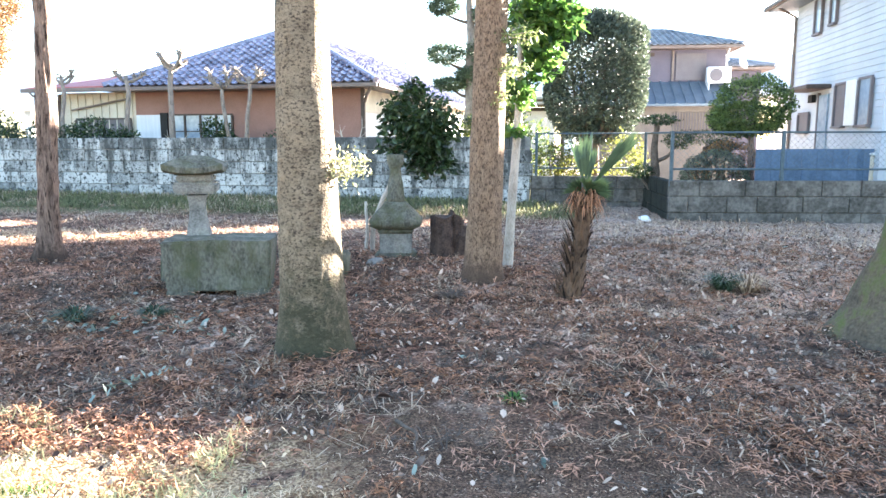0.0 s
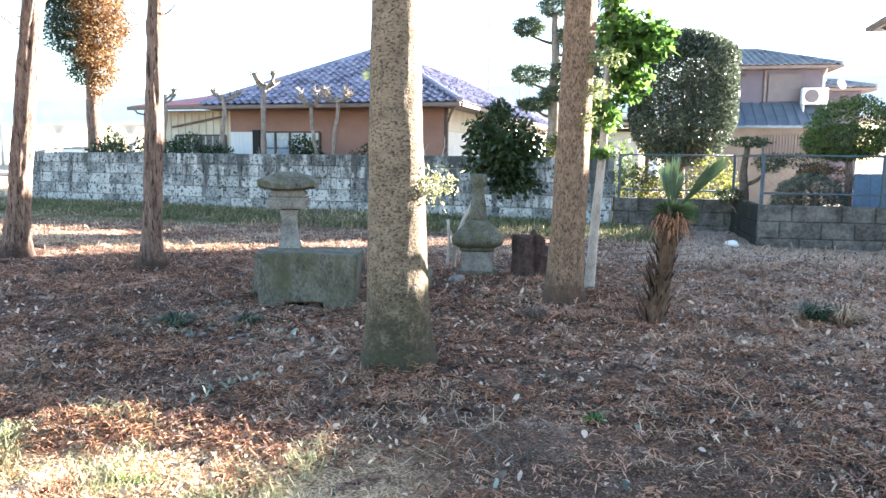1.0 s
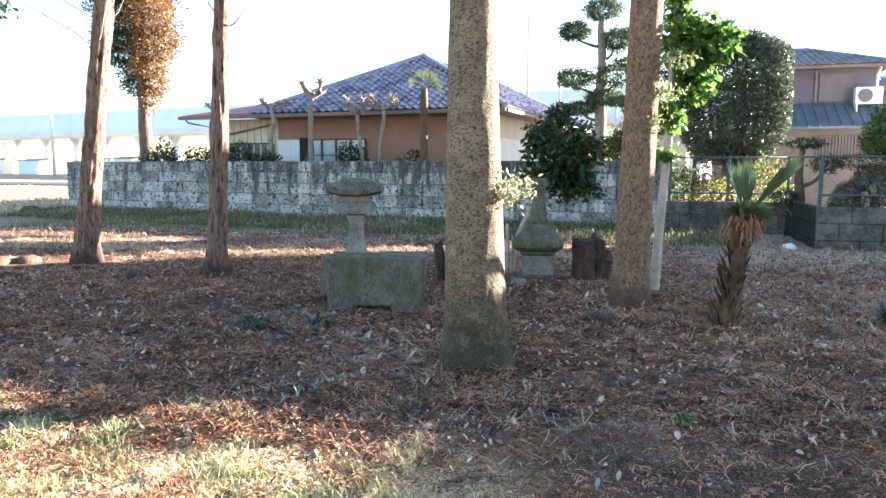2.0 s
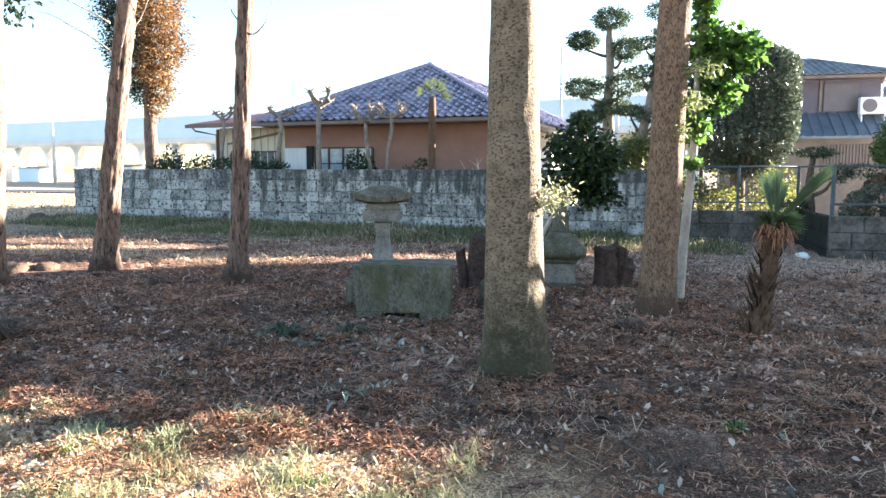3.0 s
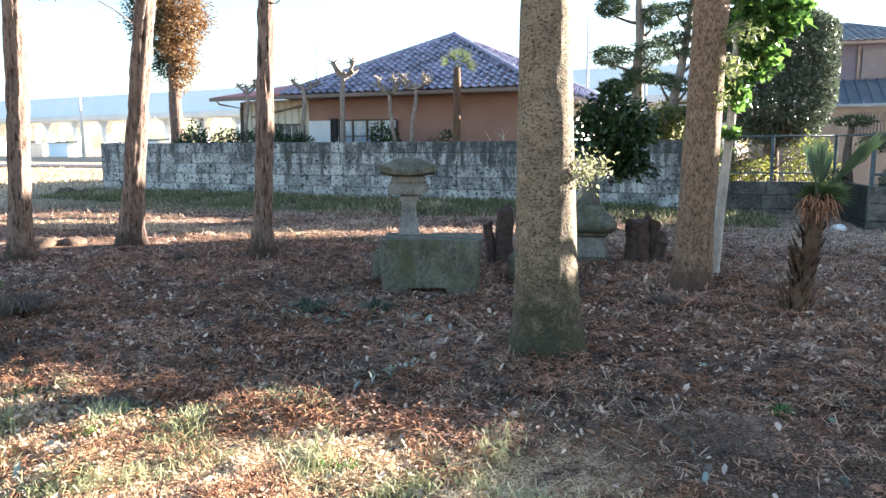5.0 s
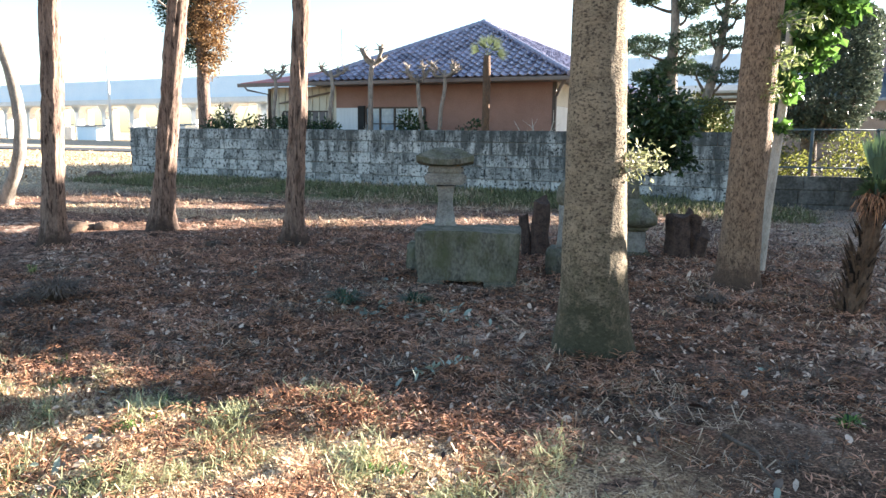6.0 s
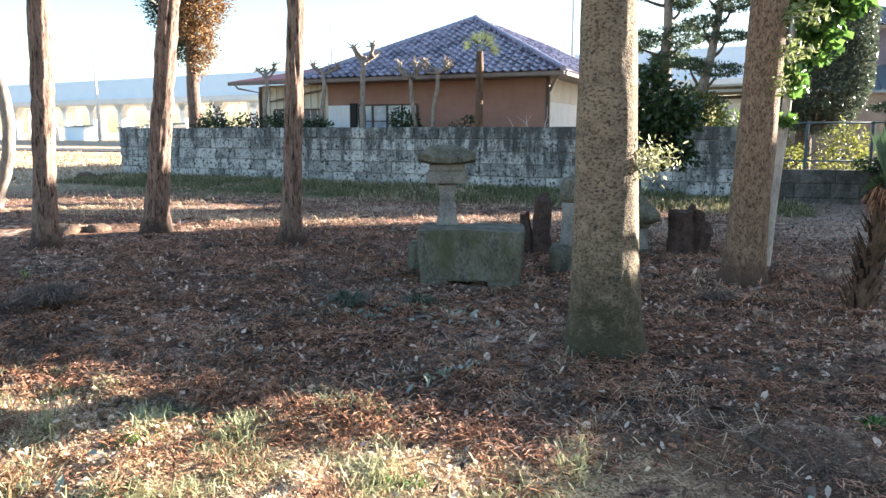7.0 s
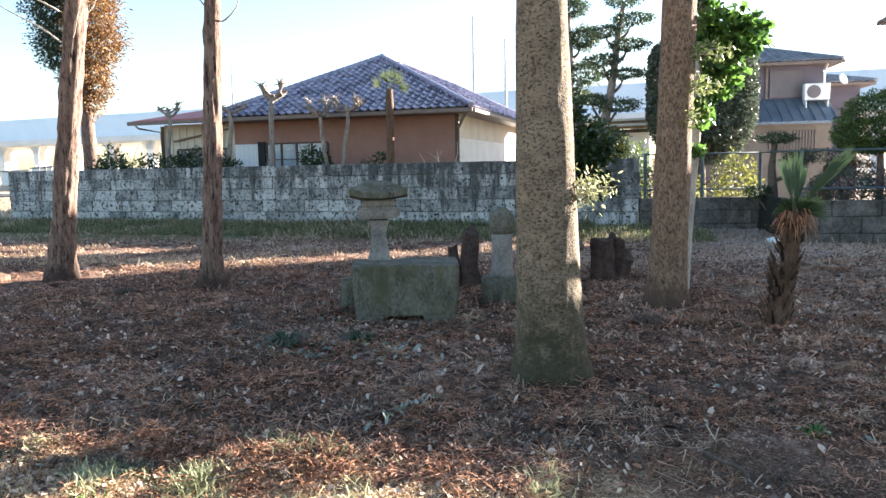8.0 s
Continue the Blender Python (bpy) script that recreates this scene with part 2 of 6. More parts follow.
def foot_tint(m, top, colour, scale=9.0):
    """Ragged tint up the foot of a trunk: moss on the beige bark, darker brown on the others."""
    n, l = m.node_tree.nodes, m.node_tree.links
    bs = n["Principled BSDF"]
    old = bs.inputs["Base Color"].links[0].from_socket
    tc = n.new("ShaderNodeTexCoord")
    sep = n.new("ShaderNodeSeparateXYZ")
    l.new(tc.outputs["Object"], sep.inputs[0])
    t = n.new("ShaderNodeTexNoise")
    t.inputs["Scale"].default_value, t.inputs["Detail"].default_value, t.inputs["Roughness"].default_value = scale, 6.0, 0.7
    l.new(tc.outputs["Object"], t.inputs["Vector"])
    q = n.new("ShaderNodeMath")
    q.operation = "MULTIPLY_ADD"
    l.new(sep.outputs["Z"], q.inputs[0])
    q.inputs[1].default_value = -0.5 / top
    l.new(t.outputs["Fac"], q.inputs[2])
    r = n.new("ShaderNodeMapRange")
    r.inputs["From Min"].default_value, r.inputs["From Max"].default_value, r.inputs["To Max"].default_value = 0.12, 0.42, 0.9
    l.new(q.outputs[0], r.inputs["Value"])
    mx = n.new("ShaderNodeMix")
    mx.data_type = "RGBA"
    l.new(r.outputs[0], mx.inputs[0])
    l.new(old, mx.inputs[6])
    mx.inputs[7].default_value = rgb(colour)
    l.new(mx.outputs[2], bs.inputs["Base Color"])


foot_tint(M_BARK3, 0.40, (0.055, 0.036, 0.027), 12.0)
foot_tint(M_BARK2, 0.35, (0.075, 0.048, 0.034), 12.0)
foot_tint(M_BARK1, 0.95, (0.036, 0.036, 0.018), 14.0)


def by_place(m):
    """Lets a material's pattern run on over neighbouring pieces."""
    n, l = m.node_tree.nodes, m.node_tree.links
    geo = n.new("ShaderNodeNewGeometry")
    for node in list(n):
        if node.bl_idname == "ShaderNodeMapping":
            l.new(geo.outputs["Position"], node.inputs["Vector"])
    return m


M_LOWBLOCK = by_place(surface("grimy_tuff_block", (0.042, 0.039, 0.034), (0.19, 0.172, 0.152), scale=2.2, fine=18, rough=0.95, bump=0.9, spots=(0.045, 0.042, 0.034), spot_scale=3.2, spot_lo=0.44, spot_hi=0.68, per_object=0.12))

# ---- mesh helpers ----
rng = np.random.default_rng(7)


def smooth(a, b, v):
    t = np.clip((v - a) / (b - a), 0, 1)
    return t * t * (3 - 2 * t)


def link(name, me, mat, parent=None, label="", loc=None, kind=""):
    if mat:
        me.materials.append(mat)
    ob = new(name, me)
    ob.parent = parent
    if loc is not None:
        ob.location = loc
    return tagged(ob, label, kind=kind)


def raw(name, verts, faces, mat, parent=None, label="", shade=False, kind=""):
    me = bpy.data.meshes.new(name)
    me.from_pydata(np.asarray(verts, float).tolist(), [], faces.tolist() if isinstance(faces, np.ndarray) else faces)
    if shade:
        me.polygons.foreach_set("use_smooth", [True] * len(me.polygons))
    me.update()
    return link(name, me, mat, parent, label, kind=kind)


def part(name, bm, mat, parent=None, label="", shade=False, kind=""):
    me = bpy.data.meshes.new(name)
    bmesh.ops.recalc_face_normals(bm, faces=bm.faces)
    bm.to_mesh(me)
    bm.free()
    if shade:
        me.polygons.foreach_set("use_smooth", [True] * len(me.polygons))
    return link(name, me, mat, parent, label, kind=kind)


def thing(name, label, category, at=(0, 0, 0), rz=0.0, group="", kind=""):
    ob = new(name)
    ob.empty_display_size = 0.2
    ob.matrix_basis = pose(*at, 0, 0, rz)
    return tagged(ob, label, category, group, kind)


def box(bm, x0, x1, y0, y1, z0, z1, bevel=0.0):
    r = bmesh.ops.create_cube(bm, size=1)
    vs = r["verts"]
    for v in vs:
        v.co = Vector(((x0 + x1) / 2 + v.co.x * (x1 - x0), (y0 + y1) / 2 + v.co.y * (y1 - y0), (z0 + z1) / 2 + v.co.z * (z1 - z0)))
    if bevel:
        es = {e for v in vs for e in v.link_edges}
        bmesh.ops.bevel(bm, geom=list(es), offset=bevel, segments=1, affect="EDGES")
    return bm


def boxpart(name, x0, x1, y0, y1, z0, z1, mat, parent=None, label="", bevel=0.0):
    return part(name, box(bmesh.new(), x0, x1, y0, y1, z0, z1, bevel), mat, parent, label)


def tube(path, radii, seg=14, rough=0.0, freq=3.0, ridges=0, ridge=0.0, cap=True, seed=0.0, flare=0.0, peel=0.0):
    """Vertices and faces of a tapered, uneven tube along a path."""
    pts = [Vector(p) for p in path]
    verts, faces = [], []
    ref = Vector((1, 0, 0))
    for i, p in enumerate(pts):
        d = (pts[min(i + 1, len(pts) - 1)] - pts[max(i - 1, 0)]).normalized()
        u = (ref - d * ref.dot(d))
        if u.length < 1e-3:
            u = Vector((0, 1, 0)) - d * d.y
        u.normalize()
        w = d.cross(u)
        for k in range(seg):
            a = 2 * math.pi * k / seg
            q = u * math.cos(a) + w * math.sin(a)
            r = radii[i]
            if rough:
                r *= 1 + rough * noise.noise(Vector((q.x * freq * 0.5 + seed, q.y * freq * 0.5, p.z * freq * 0.6)))
            if ridges:
                r *= 1 + ridge * math.sin(ridges * a + 3 * noise.noise(Vector((seed, a, p.z * 1.5))))
            if peel:
                g = noise.noise(Vector((q.x * 5 + seed, q.y * 5, p.z * 2.2))) + 0.7 * noise.noise(Vector((q.x * 11, q.y * 11 + seed, p.z * 7)))
                r *= 1 + peel * max(-0.6, min(0.9, 2.2 * g))
            if flare:
                h = max(0.0, 1 - i / 4)
                r *= 1 + flare * h * h * (0.55 + 0.45 * math.sin(5 * a + seed))
            verts.append(p + q * r)
    n = len(pts)
    for i in range(n - 1):
        for k in range(seg):
            a, b = i * seg + k, i * seg + (k + 1) % seg
            faces.append((a, b, b + seg, a + seg))
    if cap:
        faces.append(tuple(range(seg))[::-1])
        faces.append(tuple(range((n - 1) * seg, n * seg)))
    return verts, faces


def join(parts):
    vs, fs, o = [], [], 0
    for v, f in parts:
        vs += [tuple(p) for p in v]
        fs += [tuple(i + o for i in q) for q in f]
        o += len(v)
    return vs, fs


def curve_path(a, b, n, bow=(0, 0, 0), wob=0.0, seed=0.0):
    a, b, bow = Vector(a), Vector(b), Vector(bow)
    out = []
    for i in range(n):
        t = i / (n - 1)
        w = Vector((noise.noise(Vector((seed, t * 3, 1))), noise.noise(Vector((seed, t * 3, 7))), 0)) * wob
        out.append(a.lerp(b, t) + bow * (4 * t * (1 - t)) + w)
    return out


def leaf_mesh(centres, size, aspect=0.5, up=0.0, out=None, jitter=0.35, droop=0.0):
    """One four-cornered folded leaf at each centre: verts (N*4) and faces."""
    n = len(centres)
    d = rng.normal(size=(n, 3))
    if out is not None:
        d = d * 0.8 + out
    d[:, 2] += up - droop
    d /= np.linalg.norm(d, axis=1, keepdims=True) + 1e-9
    s = np.cross(d, rng.normal(size=(n, 3)))
    s /= np.linalg.norm(s, axis=1, keepdims=True) + 1e-9
    nrm = np.cross(d, s)
    L = size * (1 + jitter * rng.uniform(-1, 1, (n, 1)))
    W = L * aspect * 0.5
    v = np.stack([centres - d * L * 0.5, centres + s * W + nrm * W * 0.3, centres + d * L * 0.5, centres - s * W + nrm * W * 0.3], 1)
    i = np.arange(n)[:, None] * 4
    return v.reshape(-1, 3), np.concatenate([i, i + 1, i + 2, i + 3], 1)


def cloud(ells, n, shell=0.5, lump=0.25, freq=1.5, seed=0.0):
    """n points in lumpy ellipsoids (centre, radii), denser towards the outside; and the outward direction."""
    c = np.array([e[0] for e in ells], float)
    r = np.array([e[1] for e in ells], float)
    w = np.prod(r, axis=1) ** (2 / 3)
    k = rng.choice(len(ells), n, p=w / w.sum())
    d = rng.normal(size=(n, 3))
    d /= np.linalg.norm(d, axis=1, keepdims=True)
    rad = rng.uniform(shell, 1.0, n) ** 0.6
    lumps = np.array([noise.noise(Vector((x * freq * 2 + seed, y * freq * 2 + q, z * freq * 2))) for (x, y, z), q in zip(d, k * 3.1)])
    rad = rad * (1 + lump * lumps)
    return c[k] + d * r[k] * rad[:, None], d


def crown(name, ells, n, size, mat, parent, aspect=0.5, shell=0.5, lump=0.25, freq=1.5, up=0.0, label="", droop=0.0, seed=0.0):
    p, d = cloud(ells, n, shell, lump, freq, seed)
    v, f = leaf_mesh(p, size, aspect, up, d, droop=droop)
    return raw(name, v, f, mat, parent, label)


def gz(x, y):
    """Height of the ground."""
    x, y = np.asarray(x, float), np.asarray(y, float)
    z = -0.20 * smooth(6.5, 13.0, y)
    z = z + 0.11 * smooth(13.3, 16.2, y + 0.1 * (x + 6)) * smooth(2.0, -0.5, x)
    z = z + 0.12 * np.exp(-(((x - 2.6) / 1.5) ** 2 + ((y - 9.5) / 2.2) ** 2))
    z = z + 0.05 * np.exp(-(((x + 0.6) / 1.6) ** 2 + ((y - 6.6) / 1.2) ** 2))
    return z


def relief(x, y):
    """Small humps of matted litter."""
    return np.array([0.030 * noise.noise(Vector((a * 2.1, b * 2.1, 0))) + 0.060 * max(0.0, noise.noise(Vector((a * 4.6, b * 4.6, 3)))) + 0.016 * noise.noise(Vector((a * 9.5, b * 9.5, 7))) for a, b in zip(x, y)])


# ---- large structure ----


def build_ground():
    xs = np.r_[-1600, -700, -300, -150, -80, -50, -36, -28, -22, np.arange(-16, -9.05, 0.2), np.arange(-9, 6.01, 0.06), np.arange(6.2, 10.01, 0.2), 13, 17, 24, 40, 80, 200, 600, 1600]
    ys = np.r_[-1500, -500, -150, -50, -20, -8, -4, np.arange(-2, 9.0, 0.06), np.arange(9.0, 18.6, 0.15), 22, 27, 34, 45, 60, 90, 150, 400, 1600]
    X, Y = np.meshgrid(xs, ys)
    Z = gz(X, Y)
    near = smooth(-17, -14, X) * smooth(12, 9, X) * smooth(-4, -2, Y) * smooth(19.5, 18, Y)
    Z = Z + relief(X.ravel(), Y.ravel()).reshape(X.shape) * near
    v = np.stack([X, Y, Z], -1).reshape(-1, 3)
    a = (np.arange(len(ys) - 1)[:, None] * len(xs) + np.arange(len(xs) - 1)[None]).ravel()
    f = np.stack([a, a + 1, a + 1 + len(xs), a + len(xs)], 1)
    return v, f


def ground_material():
    m = bpy.data.materials.new("litter_covered_earth")
    m.use_nodes = True
    n, l = m.node_tree.nodes, m.node_tree.links
    bs = n["Principled BSDF"]
    bs.inputs["Roughness"].default_value = 0.95
    bs.inputs["Specular IOR Level"].default_value = 0.15
    geo = n.new("ShaderNodeNewGeometry")
    pos = geo.outputs["Position"]
    sep = n.new("ShaderNodeSeparateXYZ")
    warp = n.new("ShaderNodeTexNoise")
    warp.inputs["Scale"].default_value, warp.inputs["Detail"].default_value = 0.9, 4.0
    l.new(pos, warp.inputs["Vector"])
    push = n.new("ShaderNodeVectorMath")
    push.operation = "MULTIPLY_ADD"
    l.new(warp.outputs["Color"], push.inputs[0])
    push.inputs[1].default_value, push.inputs[2].default_value = (2.4, 1.2, 0.0), (-1.2, -0.6, 0.0)
    moved = n.new("ShaderNodeVectorMath")
    l.new(pos, moved.inputs[0])
    l.new(push.outputs[0], moved.inputs[1])
    l.new(moved.outputs[0], sep.inputs[0])

    def noise_at(scale, detail=6.0, roughness=0.65):
        t = n.new("ShaderNodeTexNoise")
        t.inputs["Scale"].default_value, t.inputs["Detail"].default_value, t.inputs["Roughness"].default_value = scale, detail, roughness
        l.new(pos, t.inputs["Vector"])
        return t.outputs["Fac"]

    def span(value, lo, hi, to0=0.0, to1=1.0):
        r = n.new("ShaderNodeMapRange")
        r.interpolation_type = "SMOOTHSTEP"
        for key, v in (("From Min", lo), ("From Max", hi), ("To Min", to0), ("To Max", to1)):
            r.inputs[key].default_value = v
        l.new(value, r.inputs["Value"])
        return r.outputs[0]

    def math_of(op, a, b):
        q = n.new("ShaderNodeMath")
        q.operation = op
        for i, v in enumerate((a, b)):
            if isinstance(v, float):
                q.inputs[i].default_value = v
            else:
                l.new(v, q.inputs[i])
        return q.outputs[0]

    def blend(f, a, b):
        q = n.new("ShaderNodeMix")
        q.data_type = "RGBA"
        l.new(f, q.inputs[0])
        for i, v in ((6, a), (7, b)):
            if isinstance(v, tuple):
                q.inputs[i].default_value = rgb(v)
            else:
                l.new(v, q.inputs[i])
        return q.outputs[2]

    grain = noise_at(55.0, 3.0)
    mid = noise_at(9.0)
    broad = noise_at(1.1)
    soil = blend(span(grain, 0.35, 0.68), (0.036, 0.022, 0.015), (0.25, 0.15, 0.10))
    red = blend(span(grain, 0.35, 0.68), (0.075, 0.035, 0.022), (0.42, 0.235, 0.16))
    pale = blend(span(grain, 0.35, 0.68), (0.25, 0.17, 0.125), (0.72, 0.55, 0.43))
    c = blend(span(math_of("ADD", mid, broad), 0.92, 1.12), soil, red)
    c = blend(span(math_of("ADD", noise_at(6.0), noise_at(0.7)), 1.02, 1.18), c, pale)
    greyed = math_of("MULTIPLY", span(sep.outputs["X"], 0.3, 1.7), span(sep.outputs["Y"], 3.6, 6.2))
    c = blend(math_of("MULTIPLY", greyed, 1.0), c, pale)
    c = blend(math_of("MULTIPLY", span(noise_at(11.0), 0.52, 0.60), 0.85), c, (0.020, 0.013, 0.010))
    # Dry-grass ground, paled so that its colour carries the sunlit patch.
    sunlit_chaff = blend(span(noise_at(70.0, 3.0), 0.36, 0.66), (0.15, 0.085, 0.046), (0.76, 0.55, 0.33))
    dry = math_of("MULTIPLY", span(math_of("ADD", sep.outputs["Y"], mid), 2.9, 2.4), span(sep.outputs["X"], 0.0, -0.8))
    c = blend(math_of("MULTIPLY", dry, span(noise_at(5.0), 0.36, 0.5)), c, sunlit_chaff)
    trod = math_of("MULTIPLY", math_of("MULTIPLY", span(sep.outputs["X"], -1.0, -0.1), span(sep.outputs["X"], 2.4, 1.3)), span(math_of("ADD", sep.outputs["Y"], mid), 3.6, 2.6))
    earth = blend(span(noise_at(90.0, 3.0), 0.4, 0.72), (0.048, 0.030, 0.021), (0.33, 0.205, 0.13))
    c = blend(math_of("MULTIPLY", trod, 0.85), c, earth)
    bank = math_of("MULTIPLY", math_of("MULTIPLY", span(sep.outputs["Y"], 12.8, 14.2), span(sep.outputs["Y"], 22.0, 20.0)), span(sep.outputs["X"], 2.5, 0.5))
    bank = math_of("MULTIPLY", bank, span(sep.outputs["X"], -22.0, -17.0))
    green = blend(span(grain, 0.35, 0.7), (0.055, 0.065, 0.025), (0.26, 0.245, 0.115))
    c = blend(math_of("MULTIPLY", bank, span(mid, 0.3, 0.5)), c, green)
    field = math_of("MULTIPLY", span(sep.outputs["X"], -14.0, -19.0), span(sep.outputs["Y"], 8.0, 14.0))
    tilled = blend(span(math_of("ADD", mid, grain), 0.8, 1.2), (0.28, 0.21, 0.14), (0.60, 0.48, 0.34))
    c = blend(field, c, tilled)
    l.new(c, bs.inputs["Base Color"])
    bp = n.new("ShaderNodeBump")
    bp.inputs["Strength"].default_value, bp.inputs["Distance"].default_value = 1.0, 0.025
    l.new(math_of("ADD", grain, mid), bp.inputs["Height"])
    l.new(bp.outputs[0], bs.inputs["Normal"])
    return m


gv, gf = build_ground()
tagged(raw("ground", gv, gf, ground_material(), shade=True), "brown earth under fallen needles, leaves and dry grass", "ground", kind="structure")
road_bm = bmesh.new()
box(road_bm, -200, -12, 39, 45, -0.4, -0.02)
tagged(part("road", road_bm, M_ASPHALT), "grey asphalt lane across the far field", "road", kind="structure")

# ---- trees in the foreground ----
M_PALELEAF = leafmat("pale_sunlit_leaves", (0.16, 0.17, 0.07), (0.46, 0.46, 0.26), rough=0.5, translucent=0.4)
M_FARPALM = leafmat("grey_green_palm_leaf", (0.035, 0.052, 0.024), (0.14, 0.17, 0.09), rough=0.4, translucent=0.25)
M_SPRIG = leafmat("light_green_sprig_leaves", (0.07, 0.10, 0.03), (0.30, 0.34, 0.13), rough=0.5, translucent=0.4)
M_RUST = surface("rust_brown_fibres", (0.08, 0.036, 0.02), (0.42, 0.21, 0.115), scale=3, fine=20, bump=0.0, island=0.9)
M_MOSSBARK = surface("mossy_bark", (0.035, 0.028, 0.02), (0.15, 0.12, 0.085), scale=6, fine=50, rough=0.95, bump=1.0, bump_dist=0.02, spots=(0.10, 0.115, 0.04), spot_scale=6, spot_lo=0.5, spot_hi=0.65)


def G(x, y):
    return float(gz(x, y))


def bark_tube(name, path, radii, mat, parent, seg=20, rough=0.06, freq=5.0, ridges=0, ridge=0.0, flare=0.0, seed=0.0, label="", peel=0.0):
    v, f = tube(path, radii, seg, rough, freq, ridges, ridge, True, seed, flare, peel)
    return raw(name, v, f, mat, parent, label, shade=True)


def dense(path, radii, n):
    """Resamples a path and its radii to n rings."""
    p = np.array([tuple(q) for q in path], float)
    t = np.linspace(0, 1, len(p))
    s = np.linspace(0, 1, n) ** 1.25
    return [Vector((np.interp(u, t, p[:, 0]), np.interp(u, t, p[:, 1]), np.interp(u, t, p[:, 2]))) for u in s], [float(np.interp(u, t, radii)) for u in s]


def top_crown(tree, x, y, z0, z1, r, mat, n, size, seed):
    """Branches and foliage high on a trunk."""
    ells = []
    for i in range(7):
        a, z = i * 2.4 + seed, z0 + (z1 - z0) * (i + 0.5) / 7
        q = r * (1 - 0.6 * (i / 7))
        e = Vector((x + math.cos(a) * q, y + math.sin(a) * q, z + 0.3))
        v, f = tube(curve_path((x, y, z - 0.5), e, 6, (0, 0, 0.15)), [0.06, 0.05, 0.04, 0.03, 0.02, 0.01], 6)
        raw("limb", v, f, M_DARKBARK, tree, shade=True)
        ells.append((tuple(e), (q * 0.75, q * 0.75, 0.6)))
    ells.append(((x, y, z1), (r * 0.5, r * 0.5, 0.8)))
    crown("crown", ells, n, size, mat, tree, lump=0.4, shell=0.2)


def trunk_tree(label, base, topxy, radii, mat, height=7.5, foot=0.3, bow=(0, 0, 0), flare=0.35, seed=0.0, seg=24, ridges=0, ridge=0.0, rough=0.06, foliage=M_HEDGE, z0=5.2, r=1.3, peel=0.0, rings=60):
    """A tall straight trunk; its crown is far above."""
    x, y = base
    z = G(x, y)
    t = thing("tree", label, "tree", (x, y, z))
    top = Vector((topxy[0] - x, topxy[1] - y, 0)) * (height / 3.0)
    path, rr = dense(curve_path((0, 0, -0.08), (top.x, top.y, height), 12, bow, 0.03, seed), radii, rings)
    rr = [q * (1 + foot * math.exp(-max(p.z, 0) / 0.16)) for p, q in zip(path, rr)]
    bark_tube("trunk", path, rr, mat, t, seg, rough, 6.0, ridges, ridge, flare * (1 if rings < 61 else 0), seed, peel=peel)
    top_crown(t, top.x * 0.9, top.y * 0.9, z0, height + 0.6, r, foliage, 5600, 0.095, seed)
    return t


def spray(parent, base, tips, mat, n, size, twig_r=0.006, aspect=0.35, spread=0.12, name="sprig"):
    """A small twig with leaves, growing out of a trunk."""
    parts, pts = [], []
    for i, tip in enumerate(tips):
        path = curve_path(base, tip, 6, (0, 0, 0.03), 0.02, i * 1.7)
        parts.append(tube(path, [twig_r * (1 - 0.13 * k) for k in range(6)], 5))
        k = rng.integers(1, 6, n // len(tips))
        pts.append(np.array([tuple(path[j]) for j in k]) + rng.normal(size=(len(k), 3)) * spread * 0.5)
    v, f = join(parts)
    stem = raw(name, v, f, M_PALEBARK, parent, shade=True)
    lv, lf = leaf_mesh(np.concatenate(pts), size, aspect, 0.2)
    raw("leaves", lv, lf, mat, stem)
    return stem


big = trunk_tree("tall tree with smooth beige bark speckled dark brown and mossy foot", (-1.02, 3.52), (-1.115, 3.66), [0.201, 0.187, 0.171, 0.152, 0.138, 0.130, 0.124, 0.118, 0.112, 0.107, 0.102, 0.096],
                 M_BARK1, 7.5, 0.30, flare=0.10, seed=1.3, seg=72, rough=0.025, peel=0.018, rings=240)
spray(big, Vector((0.13, 0.02, 1.06)), [Vector((0.26, 0.03, 1.17)), Vector((0.34, 0.0, 1.13)), Vector((0.26, -0.04, 1.06)), Vector((0.18, 0.06, 1.18)), Vector((0.30, 0.05, 1.10))], M_PALELEAF, 320, 0.034, spread=0.09)

second = trunk_tree("tall tree with rough pinkish brown bark", (-0.155, 5.80), (-0.065, 5.80), [0.160, 0.154, 0.148, 0.142, 0.137, 0.132, 0.127, 0.122, 0.117, 0.112, 0.107, 0.10],
                    M_BARK2, 7.5, 0.34, flare=0.12, seed=4.1, seg=36, rough=0.05, peel=0.022, rings=160)
for h, dx in ((2.14, 0.50), (1.86, 0.40), (1.62, 0.24)):
    spray(second, Vector((0.10, -0.08, h - 0.05)), [Vector((dx, -0.10, h + 0.02)), Vector((dx * 0.75, -0.04, h + 0.08)), Vector((dx * 0.8, -0.16, h - 0.05))], M_SPRIG, 150, 0.055, aspect=0.3, spread=0.07)

cedar_r = [0.102, 0.097, 0.093, 0.089, 0.085, 0.081, 0.077, 0.072, 0.067, 0.062, 0.056, 0.05]
CEDAR = "tall slim cedar trunk with fibrous peeling brown bark"
trunk_tree(CEDAR, (-4.90, 6.48), (-4.72, 6.50), cedar_r, M_BARK3, 8.5, 0.75, flare=0.2, seed=2.2, ridges=9, ridge=0.06, rough=0.12, foliage=M_THUJA_G, seg=36, peel=0.085, rings=200)
trunk_tree(CEDAR + ", leaning a little", (-7.08, 6.80), (-6.58, 6.80), [q * 1.32 for q in cedar_r], M_BARK3, 8.5, 0.6, (-0.05, 0, 0), flare=0.2, seed=5.2, ridges=9, ridge=0.06, rough=0.12, foliage=M_THUJA_G, seg=36, peel=0.085, rings=200)
